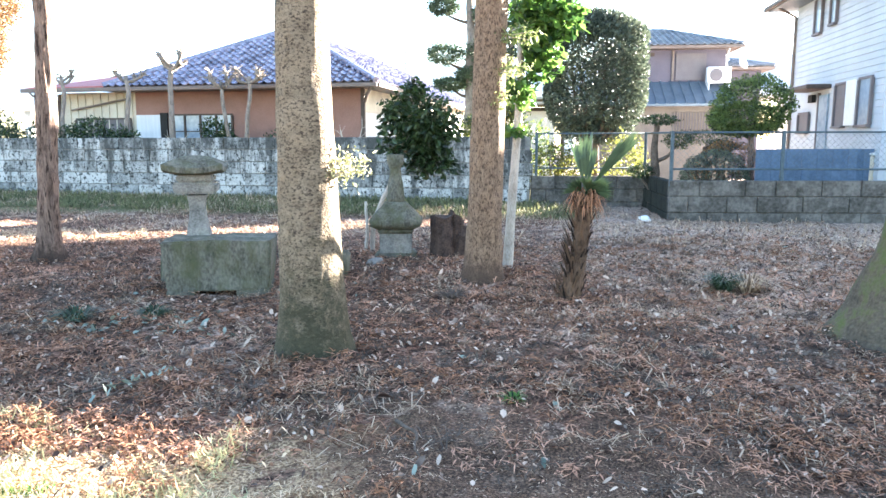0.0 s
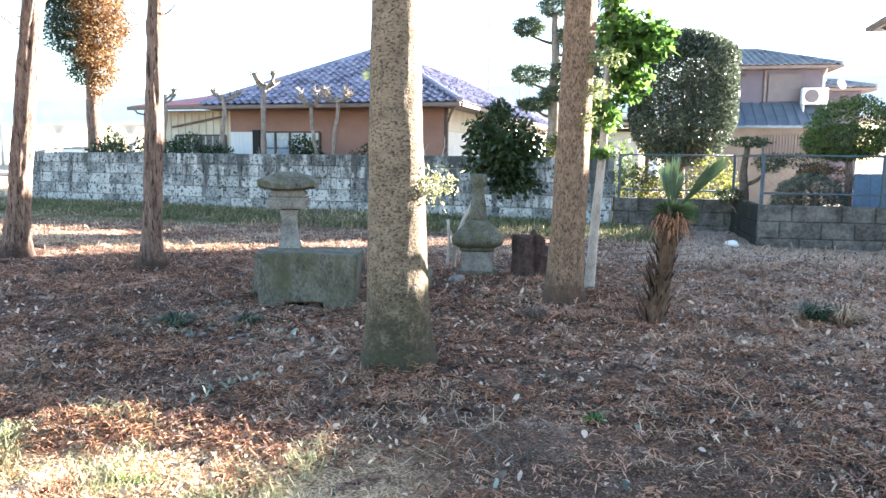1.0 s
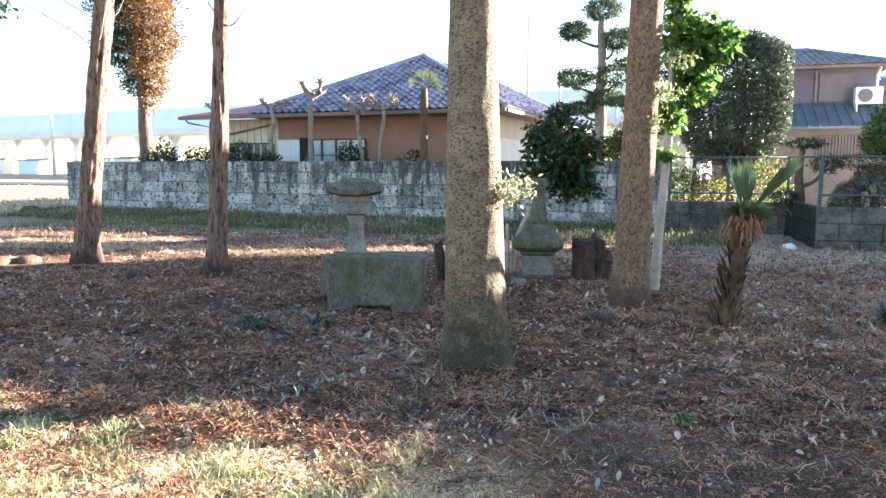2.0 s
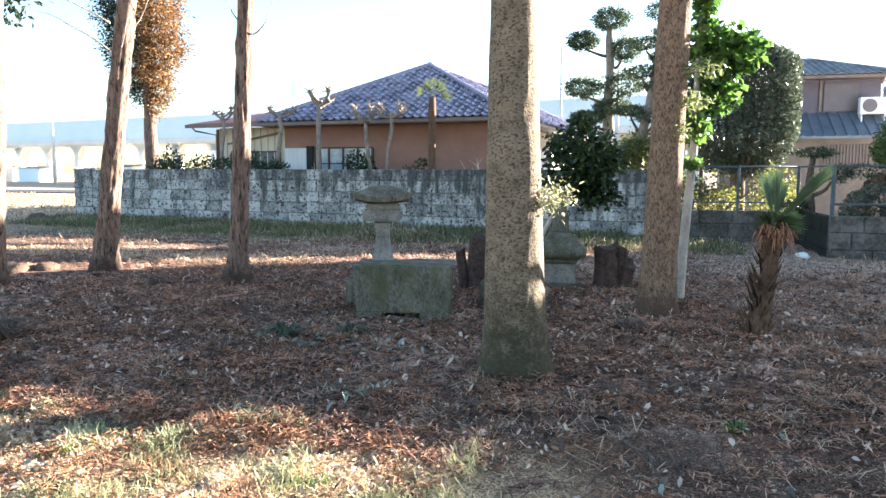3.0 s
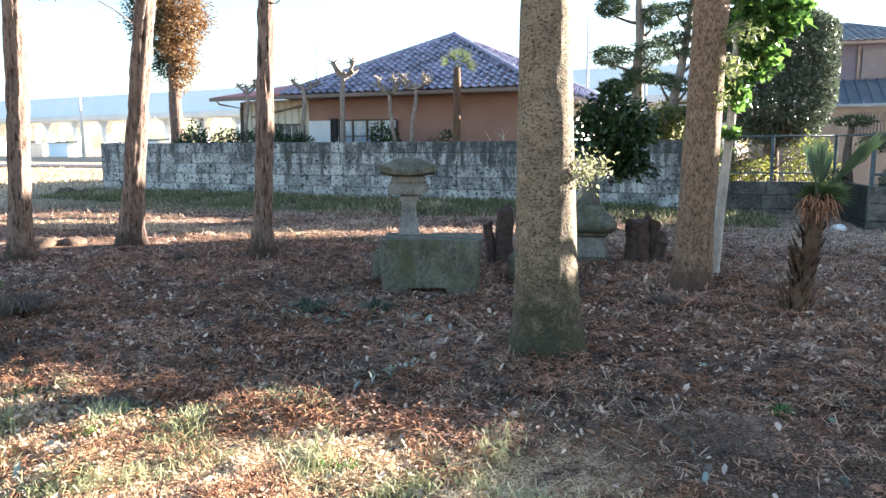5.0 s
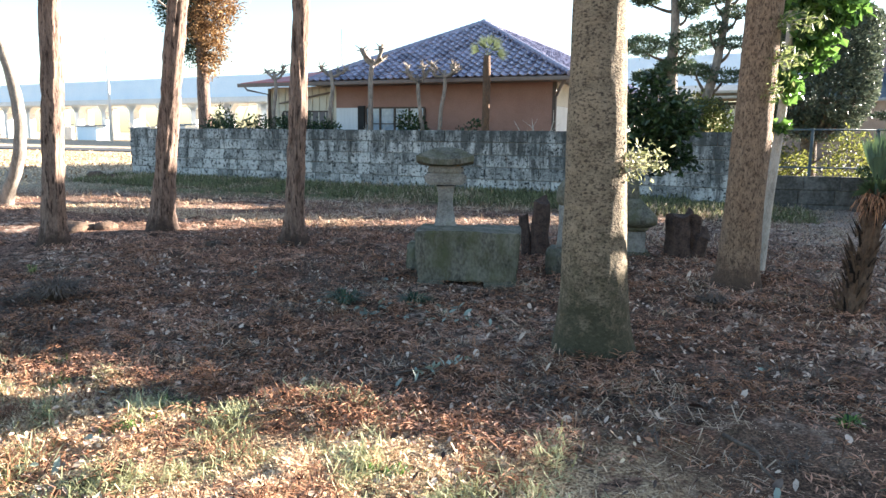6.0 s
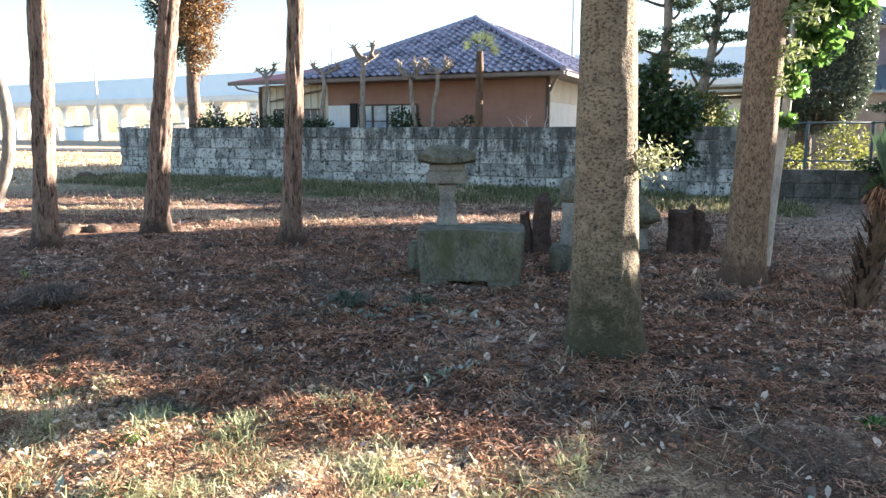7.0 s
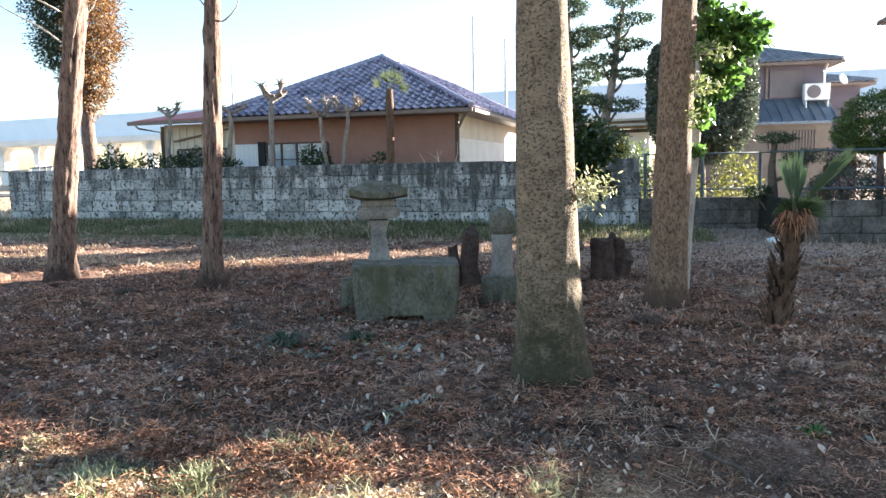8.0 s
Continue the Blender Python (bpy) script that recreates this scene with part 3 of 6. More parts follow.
trunk_tree(CEDAR, (-7.26, 5.30), (-7.07, 5.30), [q * 1.10 for q in cedar_r], M_BARK3, 8.5, 0.6, (0.03, 0, 0), flare=0.2, seed=8.2, ridges=9, ridge=0.06, rough=0.12, foliage=M_THUJA_G, seg=36, peel=0.085, rings=200)
trunk_tree("broad mossy tree trunk with a spreading foot", (2.74, 4.17), (3.02, 4.17), [0.47, 0.29, 0.255, 0.24, 0.225, 0.21, 0.20, 0.19, 0.18, 0.17, 0.16, 0.15], M_MOSSBARK, 7.5, 0.10, flare=0.12, seed=6.6, ridges=7, ridge=0.04)


def crooked_tree():
    x, y = -11.80, 8.6
    t = thing("tree", "slender crooked tree with pale sunlit bark", "tree", (x, y, G(x, y)))
    pts = [(-0.28, 0, -0.05), (-0.15, 0, 0.25), (0.06, 0, 0.60), (0.20, 0, 1.0), (0.26, 0, 1.45), (0.22, 0, 1.9), (0.08, 0, 2.4), (-0.08, 0, 2.9), (-0.2, 0, 4.2), (-0.1, 0, 5.5)]
    path, rr = dense([Vector(p) for p in pts], [0.14, 0.115, 0.105, 0.10, 0.095, 0.09, 0.085, 0.08, 0.06, 0.04], 40)
    bark_tube("trunk", path, rr, M_GREYBARK, t, 20, 0.10, 7.0, 0, 0, 0.3, 3.3, peel=0.04)
    top_crown(t, -0.1, 0, 4.0, 5.6, 1.0, M_THUJA_G, 1500, 0.14, 1.0)


crooked_tree()


def dead_branches():
    """Thin bare side branches high on the cedars."""
    for t, reach in ((bpy.data.objects["tree.003"], ((-0.9, 3.05, -0.2), (-1.3, 3.4, 0.2), (0.35, 2.75, 0.1), (0.5, 3.0, -0.2), (0.55, 3.2, 0.1))), (bpy.data.objects["tree.002"], ((-0.35, 3.0, 0.0), (0.3, 3.1, 0.1)))):
        for i, (dx, z, dy) in enumerate(reach):
            v, f = tube(curve_path((0.25, 0, z - 0.25), (0.25 + dx, dy, z + 0.25), 8, (0, 0, 0.06 if dx < 0 else -0.16), 0.07, i * 2.3), [0.012, 0.011, 0.01, 0.009, 0.008, 0.006, 0.005, 0.003], 5)
            raw("dead_branch", v, f, M_PALEBARK, t, shade=True)


dead_branches()


def palm(label, base, trunk_h, lean, r, fronds, frond_len, blades, blade_w=0.008, leaf=None, fibre=True, dry=True, seed=3):
    """A windmill palm: fibrous trunk with old leaf bases, a skirt of dry fibres and fan leaves."""
    x, y = base
    rs = np.random.default_rng(seed)
    t = thing("palm", label, "palm", (x, y, G(x, y)))
    path = curve_path((0, 0, -0.05), (lean[0], lean[1], trunk_h), 9, (0.02, 0, 0), 0.02, seed)
    v, f = tube(path, [r * k for k in (1.45, 1.3, 1.15, 1.0, 0.92, 0.9, 0.92, 1.0, 0.8)], 14, 0.12, 9.0, seed=seed)
    raw("trunk", v, f, M_PALMFIBRE, t, shade=True)
    if fibre:
        parts = []
        for i in range(170):
            u, a = rs.uniform(0.02, 0.97), rs.uniform(0, 6.283)
            p = Vector((lean[0] * u, lean[1] * u, trunk_h * u))
            o = Vector((math.cos(a), math.sin(a), 0))
            ln = rs.uniform(0.06, 0.13)
            s = Vector((-o.y, o.x, 0)) * rs.uniform(0.008, 0.02)
            b = p + o * r * (1.25 - 0.4 * u)
            e = b + o * ln * 0.55 + Vector((0, 0, ln))
            parts.append(([b - s, b + s, e + s * 0.4, e - s * 0.4, b + o * 0.01], [(0, 1, 2, 3), (0, 3, 4), (1, 4, 2)]))
        v, f = join(parts)
        raw("leaf_base", v, f, M_PALMFIBRE, t, "dark brown stubs of old leaves", kind="stuff")
    top = Vector((lean[0], lean[1], trunk_h))
    if dry:
        parts = []
        for i in range(330):
            a, ln = rs.uniform(0, 6.283), rs.uniform(0.07, 0.17)
            o = Vector((math.cos(a), math.sin(a), 0))
            b = top + o * r * 0.7 + Vector((0, 0, rs.uniform(-0.12, 0.02)))
            k1 = b + o * ln * 0.6 + Vector((0, 0, rs.uniform(-0.02, 0.05)))
            k2 = k1 + o * ln * 0.3 + Vector((0, 0, -ln * rs.uniform(0.3, 0.9)))
            s = Vector((-o.y, o.x, 0)) * 0.004
            parts.append(([b - s, b + s, k1 + s, k1 - s, k2], [(0, 1, 2, 3), (3, 2, 4)]))
        v, f = join(parts)
        raw("dry_skirt", v, f, M_RUST, t, "rust-brown skirt of hanging dry fibres")
    for i, (ax, ay, az, k, *own) in enumerate(fronds):
        d = Vector((ax, ay, az)).normalized()
        fl = own[0] if own else frond_len
        hub = top + d * fl * (0.25 if own else 0.45)
        sv, sf = tube([top - Vector((0, 0, 0.05)), top + d * fl * 0.15, hub], [0.012, 0.009, 0.006], 5)
        stalk = raw("frond", sv, sf, leaf or M_PALMLEAF, t)
        side = d.cross(Vector((0.2, 1, 0.1))).normalized()
        parts = []
        for j in range(blades):
            a = (j / (blades - 1) - 0.5) * k
            dd = (d * math.cos(a) + side * math.sin(a)).normalized()
            ln = fl * (0.8 if own else 0.62) * (1 - 0.25 * abs(a)) * rs.uniform(0.9, 1.08)
            w = dd.cross(Vector((0, 1, 0.3))).normalized() * (0.010 if own else blade_w)
            m1 = hub + dd * ln * 0.5 + Vector((0, 0.01 * rs.normal(), 0))
            tip = hub + dd * ln + Vector((0, 0, -0.03 * abs(a)))
            parts.append(([hub - w * 0.4, hub + w * 0.4, m1 + w, tip, m1 - w], [(0, 1, 2, 4), (4, 2, 3)]))
        v, f = join(parts)
        raw("fan", v, f, leaf or M_PALMLEAF, stalk)
    return t


palm("small windmill palm with shaggy fibrous trunk and few green fans", (0.59, 5.15), 0.86, (0.12, 0.0), 0.070,
     [(-0.20, 0.1, 1, 0.30, 0.44), (-0.02, 0, 1, 0.30, 0.46), (0.16, 0.1, 1, 0.26, 0.36), (0.72, 0.05, 0.86, 0.20, 0.62), (0.66, -0.05, 0.95, 0.16, 0.5), (0.55, -0.5, 0.25, 1.3, 0.27), (-0.45, -0.5, 0.3, 1.2, 0.26), (0.1, -0.6, 0.4, 1.3, 0.26), (0.7, 0.2, 0.3, 1.2, 0.24)], 0.50, 13)
palm("slim palm beside the brown house wall, dark trunk", (-6.32, 18.9), 3.55, (0.05, 0.0), 0.115,
     [(0.2, 0, 1, 1.5), (-0.9, 0.1, 0.45, 1.5), (-0.4, 0.2, 1, 1.4), (0.75, 0, 0.8, 1.5), (0.9, 0.2, 0.1, 1.6), (0, -0.7, 0.5, 1.8), (0.3, 0.7, 0.5, 1.8)], 0.60, 11, 0.013, M_FARPALM, fibre=False, dry=False, seed=9)

# ---- stones and stumps ----


def stone_block(bm, x0, x1, y0, y1, z0, z1, taper=0.0, cuts=4, rough=0.015, seed=0.0, bevel=0.02):
    """A weathered hewn block, a little wider or narrower at the foot."""
    sub = bmesh.new()
    box(sub, x0, x1, y0, y1, z0, z1)
    bmesh.ops.bevel(sub, geom=list(sub.edges), offset=bevel, segments=2, affect="EDGES")
    bmesh.ops.subdivide_edges(sub, edges=[e for e in sub.edges if e.calc_length() > 0.08], cuts=cuts, use_grid_fill=True)
    cx, cy = (x0 + x1) / 2, (y0 + y1) / 2
    for v in sub.verts:
        k = 1 - taper * (z1 - v.co.z) / (z1 - z0)
        v.co.x, v.co.y = cx + (v.co.x - cx) * k, cy + (v.co.y - cy) * k
        d = noise.noise_vector(v.co * 6 + Vector((seed, 0, 0))) * rough + noise.noise_vector(v.co * 22 + Vector((seed, 3, 0))) * rough * 0.35
        v.co += d
    me = bpy.data.meshes.new("tmp")
    sub.to_mesh(me)
    sub.free()
    bm.from_mesh(me)
    bpy.data.meshes.remove(me)
    return bm


def lathe(bm, rings, seg=20, square=0.0, rough=0.008, seed=0.0, turn=0.0, at=(0, 0)):
    """Rings of (radius, z); square 0 is round, 1 is a square plan."""
    loops = []
    for r, z in rings:
        row = []
        for k in range(seg):
            a = 2 * math.pi * k / seg
            c, s = math.cos(a), math.sin(a)
            q = 1 / max(abs(c), abs(s))
            rad = r * ((1 - square) + square * q)
            p = Vector((c * rad, s * rad, z))
            p += noise.noise_vector(p * 9 + Vector((seed, 1, 2))) * rough
            p = Matrix.Rotation(turn, 3, "Z") @ p
            row.append(bm.verts.new(p + Vector((at[0], at[1], 0))))
        loops.append(row)
    for a, b in zip(loops, loops[1:]):
        for k in range(seg):
            bm.faces.new((a[k], a[(k + 1) % seg], b[(k + 1) % seg], b[k]))
    bm.faces.new(loops[0][::-1])
    bm.faces.new(loops[-1])
    return bm


def trough():
    t = thing("stone_basin", "large mossy grey stone block with a notch under its front edge", "stone basin", (-2.33, 5.17, 0.0), 14)
    bm = bmesh.new()
    stone_block(bm, -0.455, 0.435, -0.27, 0.27, 0.055, 0.475, 0.08, 6, 0.014, 3.0, 0.012)
    part("body", bm, M_STONE, t)
    bm = bmesh.new()
    stone_block(bm, -0.432, -0.20, -0.252, 0.24, -0.10, 0.065, 0.03, 3, 0.010, 5.0, 0.01)
    part("foot", bm, M_STONE, t)
    bm = bmesh.new()
    stone_block(bm, 0.13, 0.408, -0.252, 0.24, -0.10, 0.065, 0.03, 3, 0.010, 7.0, 0.01)
    part("foot", bm, M_STONE, t)
    bm = bmesh.new()
    stone_block(bm, -0.60, -0.30, 0.26, 0.46, -0.06, 0.30, 0.05, 3, 0.02, 9.0)
    tagged(part("stone_slab", bm, M_STONE, None, shade=True), "low weathered stone slab leaning behind the basin", "stone").matrix_basis = pose(-2.33, 5.17, 0, 0, 0, 14)


trough()


def lantern():
    t = thing("stone_lantern", "small stone lantern with a domed cap, standing on the stone block", "stone lantern", (-2.62, 5.34, 0.462), 18)
    bm = bmesh.new()
    lathe(bm, [(0.100, 0.0), (0.09, 0.05), (0.072, 0.14), (0.064, 0.23), (0.068, 0.30), (0.08, 0.345), (0.08, 0.36)], 24, 0.95, 0.004, 2)
    part("post", bm, M_STONE2, t)
    bm = bmesh.new()
    stone_block(bm, -0.185, 0.185, -0.16, 0.16, 0.375, 0.475, 0.06, 3, 0.005, 4.0, 0.02)
    part("platform", bm, M_STONE2, t)
    bm = bmesh.new()
    stone_block(bm, -0.155, 0.155, -0.14, 0.14, 0.47, 0.545, 0.0, 2, 0.006, 6.0)
    part("light_box", bm, M_STONE2, t)
    bm = bmesh.new()
    lathe(bm, [(0.14, 0.535), (0.235, 0.552), (0.245, 0.556), (0.248, 0.60), (0.243, 0.605), (0.20, 0.638), (0.145, 0.672), (0.085, 0.695), (0.03, 0.702)], 32, 1.0, 0.005, 8, 0.0)
    for v in bm.verts:
        v.co.z += 0.03 * min(1.0, (abs(v.co.x * v.co.y) / 0.06)) ** 2
    part("cap", bm, M_STONE, t, "moss-tinged domed stone cap")


lantern()


def pagoda():
    x, y = -1.17, 7.0
    t = thing("stone_stupa", "weathered stone stupa with a wide cap and tall tapered finial", "stone stupa", (x, y, G(x, y)), 8)
    t.scale = (0.93, 0.93, 0.98)
    bm = bmesh.new()
    stone_block(bm, -0.24, 0.24, -0.22, 0.22, -0.08, 0.06, 0.0, 2, 0.012, 1.0)
    part("base", bm, M_STONE, t, shade=True)
    bm = bmesh.new()
    stone_block(bm, -0.185, 0.185, -0.18, 0.18, 0.05, 0.285, 0.02, 3, 0.008, 2.0, 0.012)
    part("box", bm, M_STONE2, t)
    bm = bmesh.new()
    stone_block(bm, -0.205, 0.205, -0.2, 0.2, 0.28, 0.335, 0.06, 2, 0.006, 3.0, 0.012)
    part("ledge", bm, M_STONE, t, shade=True)
    bm = bmesh.new()
    lathe(bm, [(0.21, 0.325), (0.30, 0.37), (0.305, 0.42), (0.275, 0.46), (0.22, 0.515), (0.165, 0.565), (0.12, 0.615)], 32, 0.85, 0.010, 5)
    part("cap", bm, M_STONE, t, "moss-tinged flaring stone cap", shade=True)
    bm = bmesh.new()
    lathe(bm, [(0.105, 0.60), (0.10, 0.68), (0.088, 0.80), (0.070, 0.90), (0.062, 0.97), (0.072, 1.0), (0.095, 1.03), (0.098, 1.12), (0.09, 1.13)], 18, 0.5, 0.006, 6)
    part("finial", bm, M_STONE, t, shade=True)


pagoda()


def grave_marker():
    x, y = -1.60, 5.86
    t = thing("stone_marker", "short round stone pillar with a domed head on a square base", "stone marker", (x, y, 0.0), 6)
    bm = bmesh.new()
    stone_block(bm, -0.185, 0.185, -0.17, 0.17, -0.06, 0.25, 0.02, 3, 0.012, 1.5)
    part("base", bm, M_STONE, t, shade=True)
    bm = bmesh.new()
    lathe(bm, [(0.115, 0.245), (0.10, 0.30), (0.095, 0.45), (0.092, 0.60), (0.098, 0.65)], 18, 0.0, 0.005, 2)
    part("shaft", bm, M_STONE2, t, shade=True)
    bm = bmesh.new()
    lathe(bm, [(0.09, 0.645), (0.118, 0.68), (0.125, 0.74), (0.11, 0.81), (0.075, 0.86), (0.03, 0.89)], 18, 0.0, 0.006, 3)
    part("head", bm, M_STONE, t, shade=True)
    bm = bmesh.new()
    lathe(bm, [(0.05, -0.04), (0.09, 0.0), (0.10, 0.05), (0.07, 0.09), (0.02, 0.105)], 12, 0.2, 0.02, 9)
    s = part("stone", bm, M_STONE2, None, "small rounded grey stone half sunk in litter", shade=True)
    s.location = (-1.28, 6.45, 0)
    tagged(s, category="stone")


grave_marker()


def stump(label, at, prongs, seed):
    x, y = at
    t = thing("tree_stump", label, "tree stump", (x, y, G(x, y)))
    for i, (dx, dy, lx, ly, h, r) in enumerate(prongs):
        path, rr = dense(curve_path((dx, dy, -0.06), (dx + lx, dy + ly, h), 6, (0, 0, 0), 0.02, seed + i), [r * 1.3, r * 1.08, r, r * 0.97, r * 0.95, r * 0.9], 14)
        v, f = tube(path, rr, 16, 0.22, 7.0, 6, 0.05, True, seed + i * 2, 0.25)
        n0 = len(v) - 16
        v = [Vector(p) + (Vector((0, 0, 0.13 * noise.noise(Vector(p) * 7))) if k >= n0 else Vector((0, 0, 0))) for k, p in enumerate(v)]
        raw("stem", v, f, M_CUTWOOD, t, shade=False)


stump("decayed dark brown tree stump with ragged top", (-0.60, 7.06), [(-0.04, 0, -0.03, 0, 0.47, 0.135), (0.11, -0.02, 0.07, 0, 0.27, 0.075), (0.07, 0.03, 0.02, 0, 0.42, 0.08)], 2.0)
stump("forked dead stump with two upright stems", (-2.06, 6.72), [(0.02, 0, 0.0, 0.0, 0.58, 0.095), (-0.10, -0.02, -0.07, 0, 0.42, 0.055)], 6.0)

# ---- leafy trees near the stones ----


def leafy_sapling():
    x, y = 0.06, 6.35
    t = thing("tree", "slim pale-stemmed sapling with bright green sunlit leaves", "tree", (x, y, G(x, y)))
    t.scale = (1, 1, 0.955)
    path, rr = dense(curve_path((0, 0, -0.05), (0.14, 0.0, 3.1), 8, (0.01, 0, 0), 0.03, 2), [0.055, 0.047, 0.043, 0.04, 0.035, 0.03, 0.02, 0.01], 24)
    bark_tube("trunk", path, rr, M_PALEBARK, t, 12, 0.06)
    ells = [((0.14, 0, 2.95), (0.13, 0.18, 0.26)), ((0.46, -0.02, 2.48), (0.26, 0.28, 0.24)), ((0.20, 0.05, 2.5), (0.22, 0.25, 0.35)),
            ((0.30, 0, 2.12), (0.22, 0.25, 0.24)), ((0.10, 0, 1.78), (0.16, 0.2, 0.2)), ((0.06, 0.0, 1.40), (0.14, 0.16, 0.07))]
    for i, (c, r) in enumerate(ells):
        v, f = tube(curve_path((0.02 + 0.04 * c[2], 0, c[2] - 0.35), c, 5, (0, 0, 0.02)), [0.016, 0.013, 0.01, 0.007, 0.004], 6)
        raw("limb", v, f, M_PALEBARK, t, shade=True)
    crown("crown", ells, 1900, 0.10, M_GREENLEAF, t, 0.62, 0.1, 0.3, droop=0.25, seed=2)


leafy_sapling()


def camellia():
    x, y = -1.53, 7.40
    t = thing("tree", "small evergreen tree with dark glossy leaves on a thin curved stem", "tree", (x, y, G(x, y)))
    t.scale = (1, 1, 0.955)
    path, rr = dense([Vector(p) for p in ((0, 0, -0.05), (0.02, 0, 0.35), (0.12, 0, 0.62), (0.24, 0, 0.85), (0.30, 0.02, 1.15), (0.45, 0.02, 1.6), (0.55, 0, 2.0))], [0.03, 0.028, 0.026, 0.025, 0.023, 0.018, 0.01], 24)
    bark_tube("trunk", path, rr, M_PALEBARK, t, 10, 0.08)
    v, f = tube(curve_path((-0.07, -0.06, -0.05), (-0.06, -0.02, 0.62), 6, (0.02, 0, 0), 0.02, 5), [0.022, 0.02, 0.02, 0.019, 0.018, 0.016], 8, 0.1)
    raw("trunk", v, f, M_PALEBARK, t, "bare pale second stem", shade=True)
    ells = [((0.55, 0, 1.62), (0.40, 0.36, 0.34)), ((0.42, 0.02, 1.36), (0.36, 0.34, 0.28)), ((0.62, 0, 1.30), (0.34, 0.32, 0.30)), ((0.76, 0, 1.52), (0.28, 0.3, 0.3)),
            ((0.50, 0, 1.92), (0.16, 0.18, 0.16)), ((0.28, 0, 1.66), (0.18, 0.2, 0.2)), ((0.80, 0, 1.08), (0.22, 0.22, 0.2)), ((0.58, 0, 1.05), (0.22, 0.22, 0.16))]
    for c, r in ells:
        v, f = tube(curve_path((0.36, 0.0, 1.2), c, 5, (0, 0, 0.03)), [0.014, 0.012, 0.01, 0.007, 0.004], 6)
        raw("limb", v, f, M_PALEBARK, t, shade=True)
    crown("crown", ells, 3400, 0.085, M_CAMELLIA, t, 0.5, 0.15, 0.35, droop=0.2, seed=5)


camellia()

# ---- houses ----


def roof_tiles(name, o, u, v, width, slope, keep, mat, parent, tw=0.27, th=0.27, proud=0.055):
    """Overlapping curved tiles on a plane from o along u and up v, where keep(a, b) holds (metres along u and v)."""
    o, u, v = Vector(o), Vector(u).normalized(), Vector(v).normalized()
    nn = u.cross(v)
    verts, faces = [], []
    for j in range(int(slope / th) + 1):
        for i in range(int(width / tw) + 1):
            a, b = (i + 0.5) * tw, (j + 0.5) * th
            if not keep(a, b):
                continue
            base = len(verts)
            for b2, lift in ((j * th - 0.02, proud), ((j + 1) * th + 0.02, 0.008)):
                for k, c in ((0.0, 0.02), (0.28, 0.0), (0.60, 0.02), (0.82, 0.065), (1.0, 0.02)):
                    verts.append(o + u * (i + k) * tw + v * b2 + nn * (lift + c))
            for k in range(5):
                verts.append(verts[base + k] - nn * 0.03)
            for k in range(4):
                faces.append((base + k, base + k + 1, base + 6 + k, base + 5 + k))
                faces.append((base + 10 + k, base + 11 + k, base + k + 1, base + k))
    return raw(name, verts, faces, mat, parent, kind="stuff")


def hip_line(name, a, b, r, mat, parent, n=None):
    """A row of rounded cap tiles along a hip or ridge."""
    a, b = Vector(a), Vector(b)
    n = n or max(3, int((b - a).length / 0.22))
    for i in range(n):
        p, q = a.lerp(b, i / n), a.lerp(b, (i + 1.08) / n)
        raw(name, *tube([p, q], [r * 1.12, r * 0.92], 8), mat, parent)


def hip_roof(parent, x0, x1, y0, y1, z, apex_h, mat, ridge=0.0, tw=0.27, th=0.27, thick=0.12, trim=None, back=0.0):
    """A hipped roof over the eave rectangle, with tiles, caps and an eave board; back lengthens it along y."""
    roof = raw("roof", *hip_solid(x0, x1, y0, y1, z, apex_h, ridge, thick, back), trim or M_EAVE, parent, "tiled hipped roof")
    cx, cy = (x0 + x1) / 2, (y0 + y1) / 2
    hx, hy = (x1 - x0) / 2, (y1 - y0) / 2
    rx = ridge / 2
    sf = math.hypot(hy, apex_h)
    ss = math.hypot(hx - rx, apex_h)
    roof_tiles("tiles", (x0, y0, z), (1, 0, 0), (0, hy, apex_h), 2 * hx, sf,
               lambda a, b: b < sf and (hx - rx) * b / sf - 0.02 < a < 2 * hx - (hx - rx) * b / sf + 0.02, mat, roof, tw, th)
    roof_tiles("tiles", (x1, y0, z), (0, 1, 0), (-(hx - rx), 0, apex_h), 2 * hy + back, ss,
               lambda a, b: b < ss and hy * b / ss - 0.02 < a < 2 * hy + back - hy * b / ss + 0.02, mat, roof, tw, th)
    zt = z + apex_h + 0.05
    front_l, front_r = (cx - rx, cy, zt), (cx + rx, cy, zt)
    rear_l, rear_r = (cx - rx, cy + back, zt), (cx + rx, cy + back, zt)
    for c, tp in (((x0, y0, z + 0.06), front_l), ((x1, y0, z + 0.06), front_r), ((x1, y1 + back, z + 0.06), rear_r), ((x0, y1 + back, z + 0.06), rear_l)):
        hip_line("hip_cap", c, tp, 0.085, mat, roof)
    if ridge:
        hip_line("ridge_cap", front_l, front_r, 0.10, mat, roof)
    if back:
        hip_line("ridge_cap", front_r, rear_r, 0.10, mat, roof)
    return roof


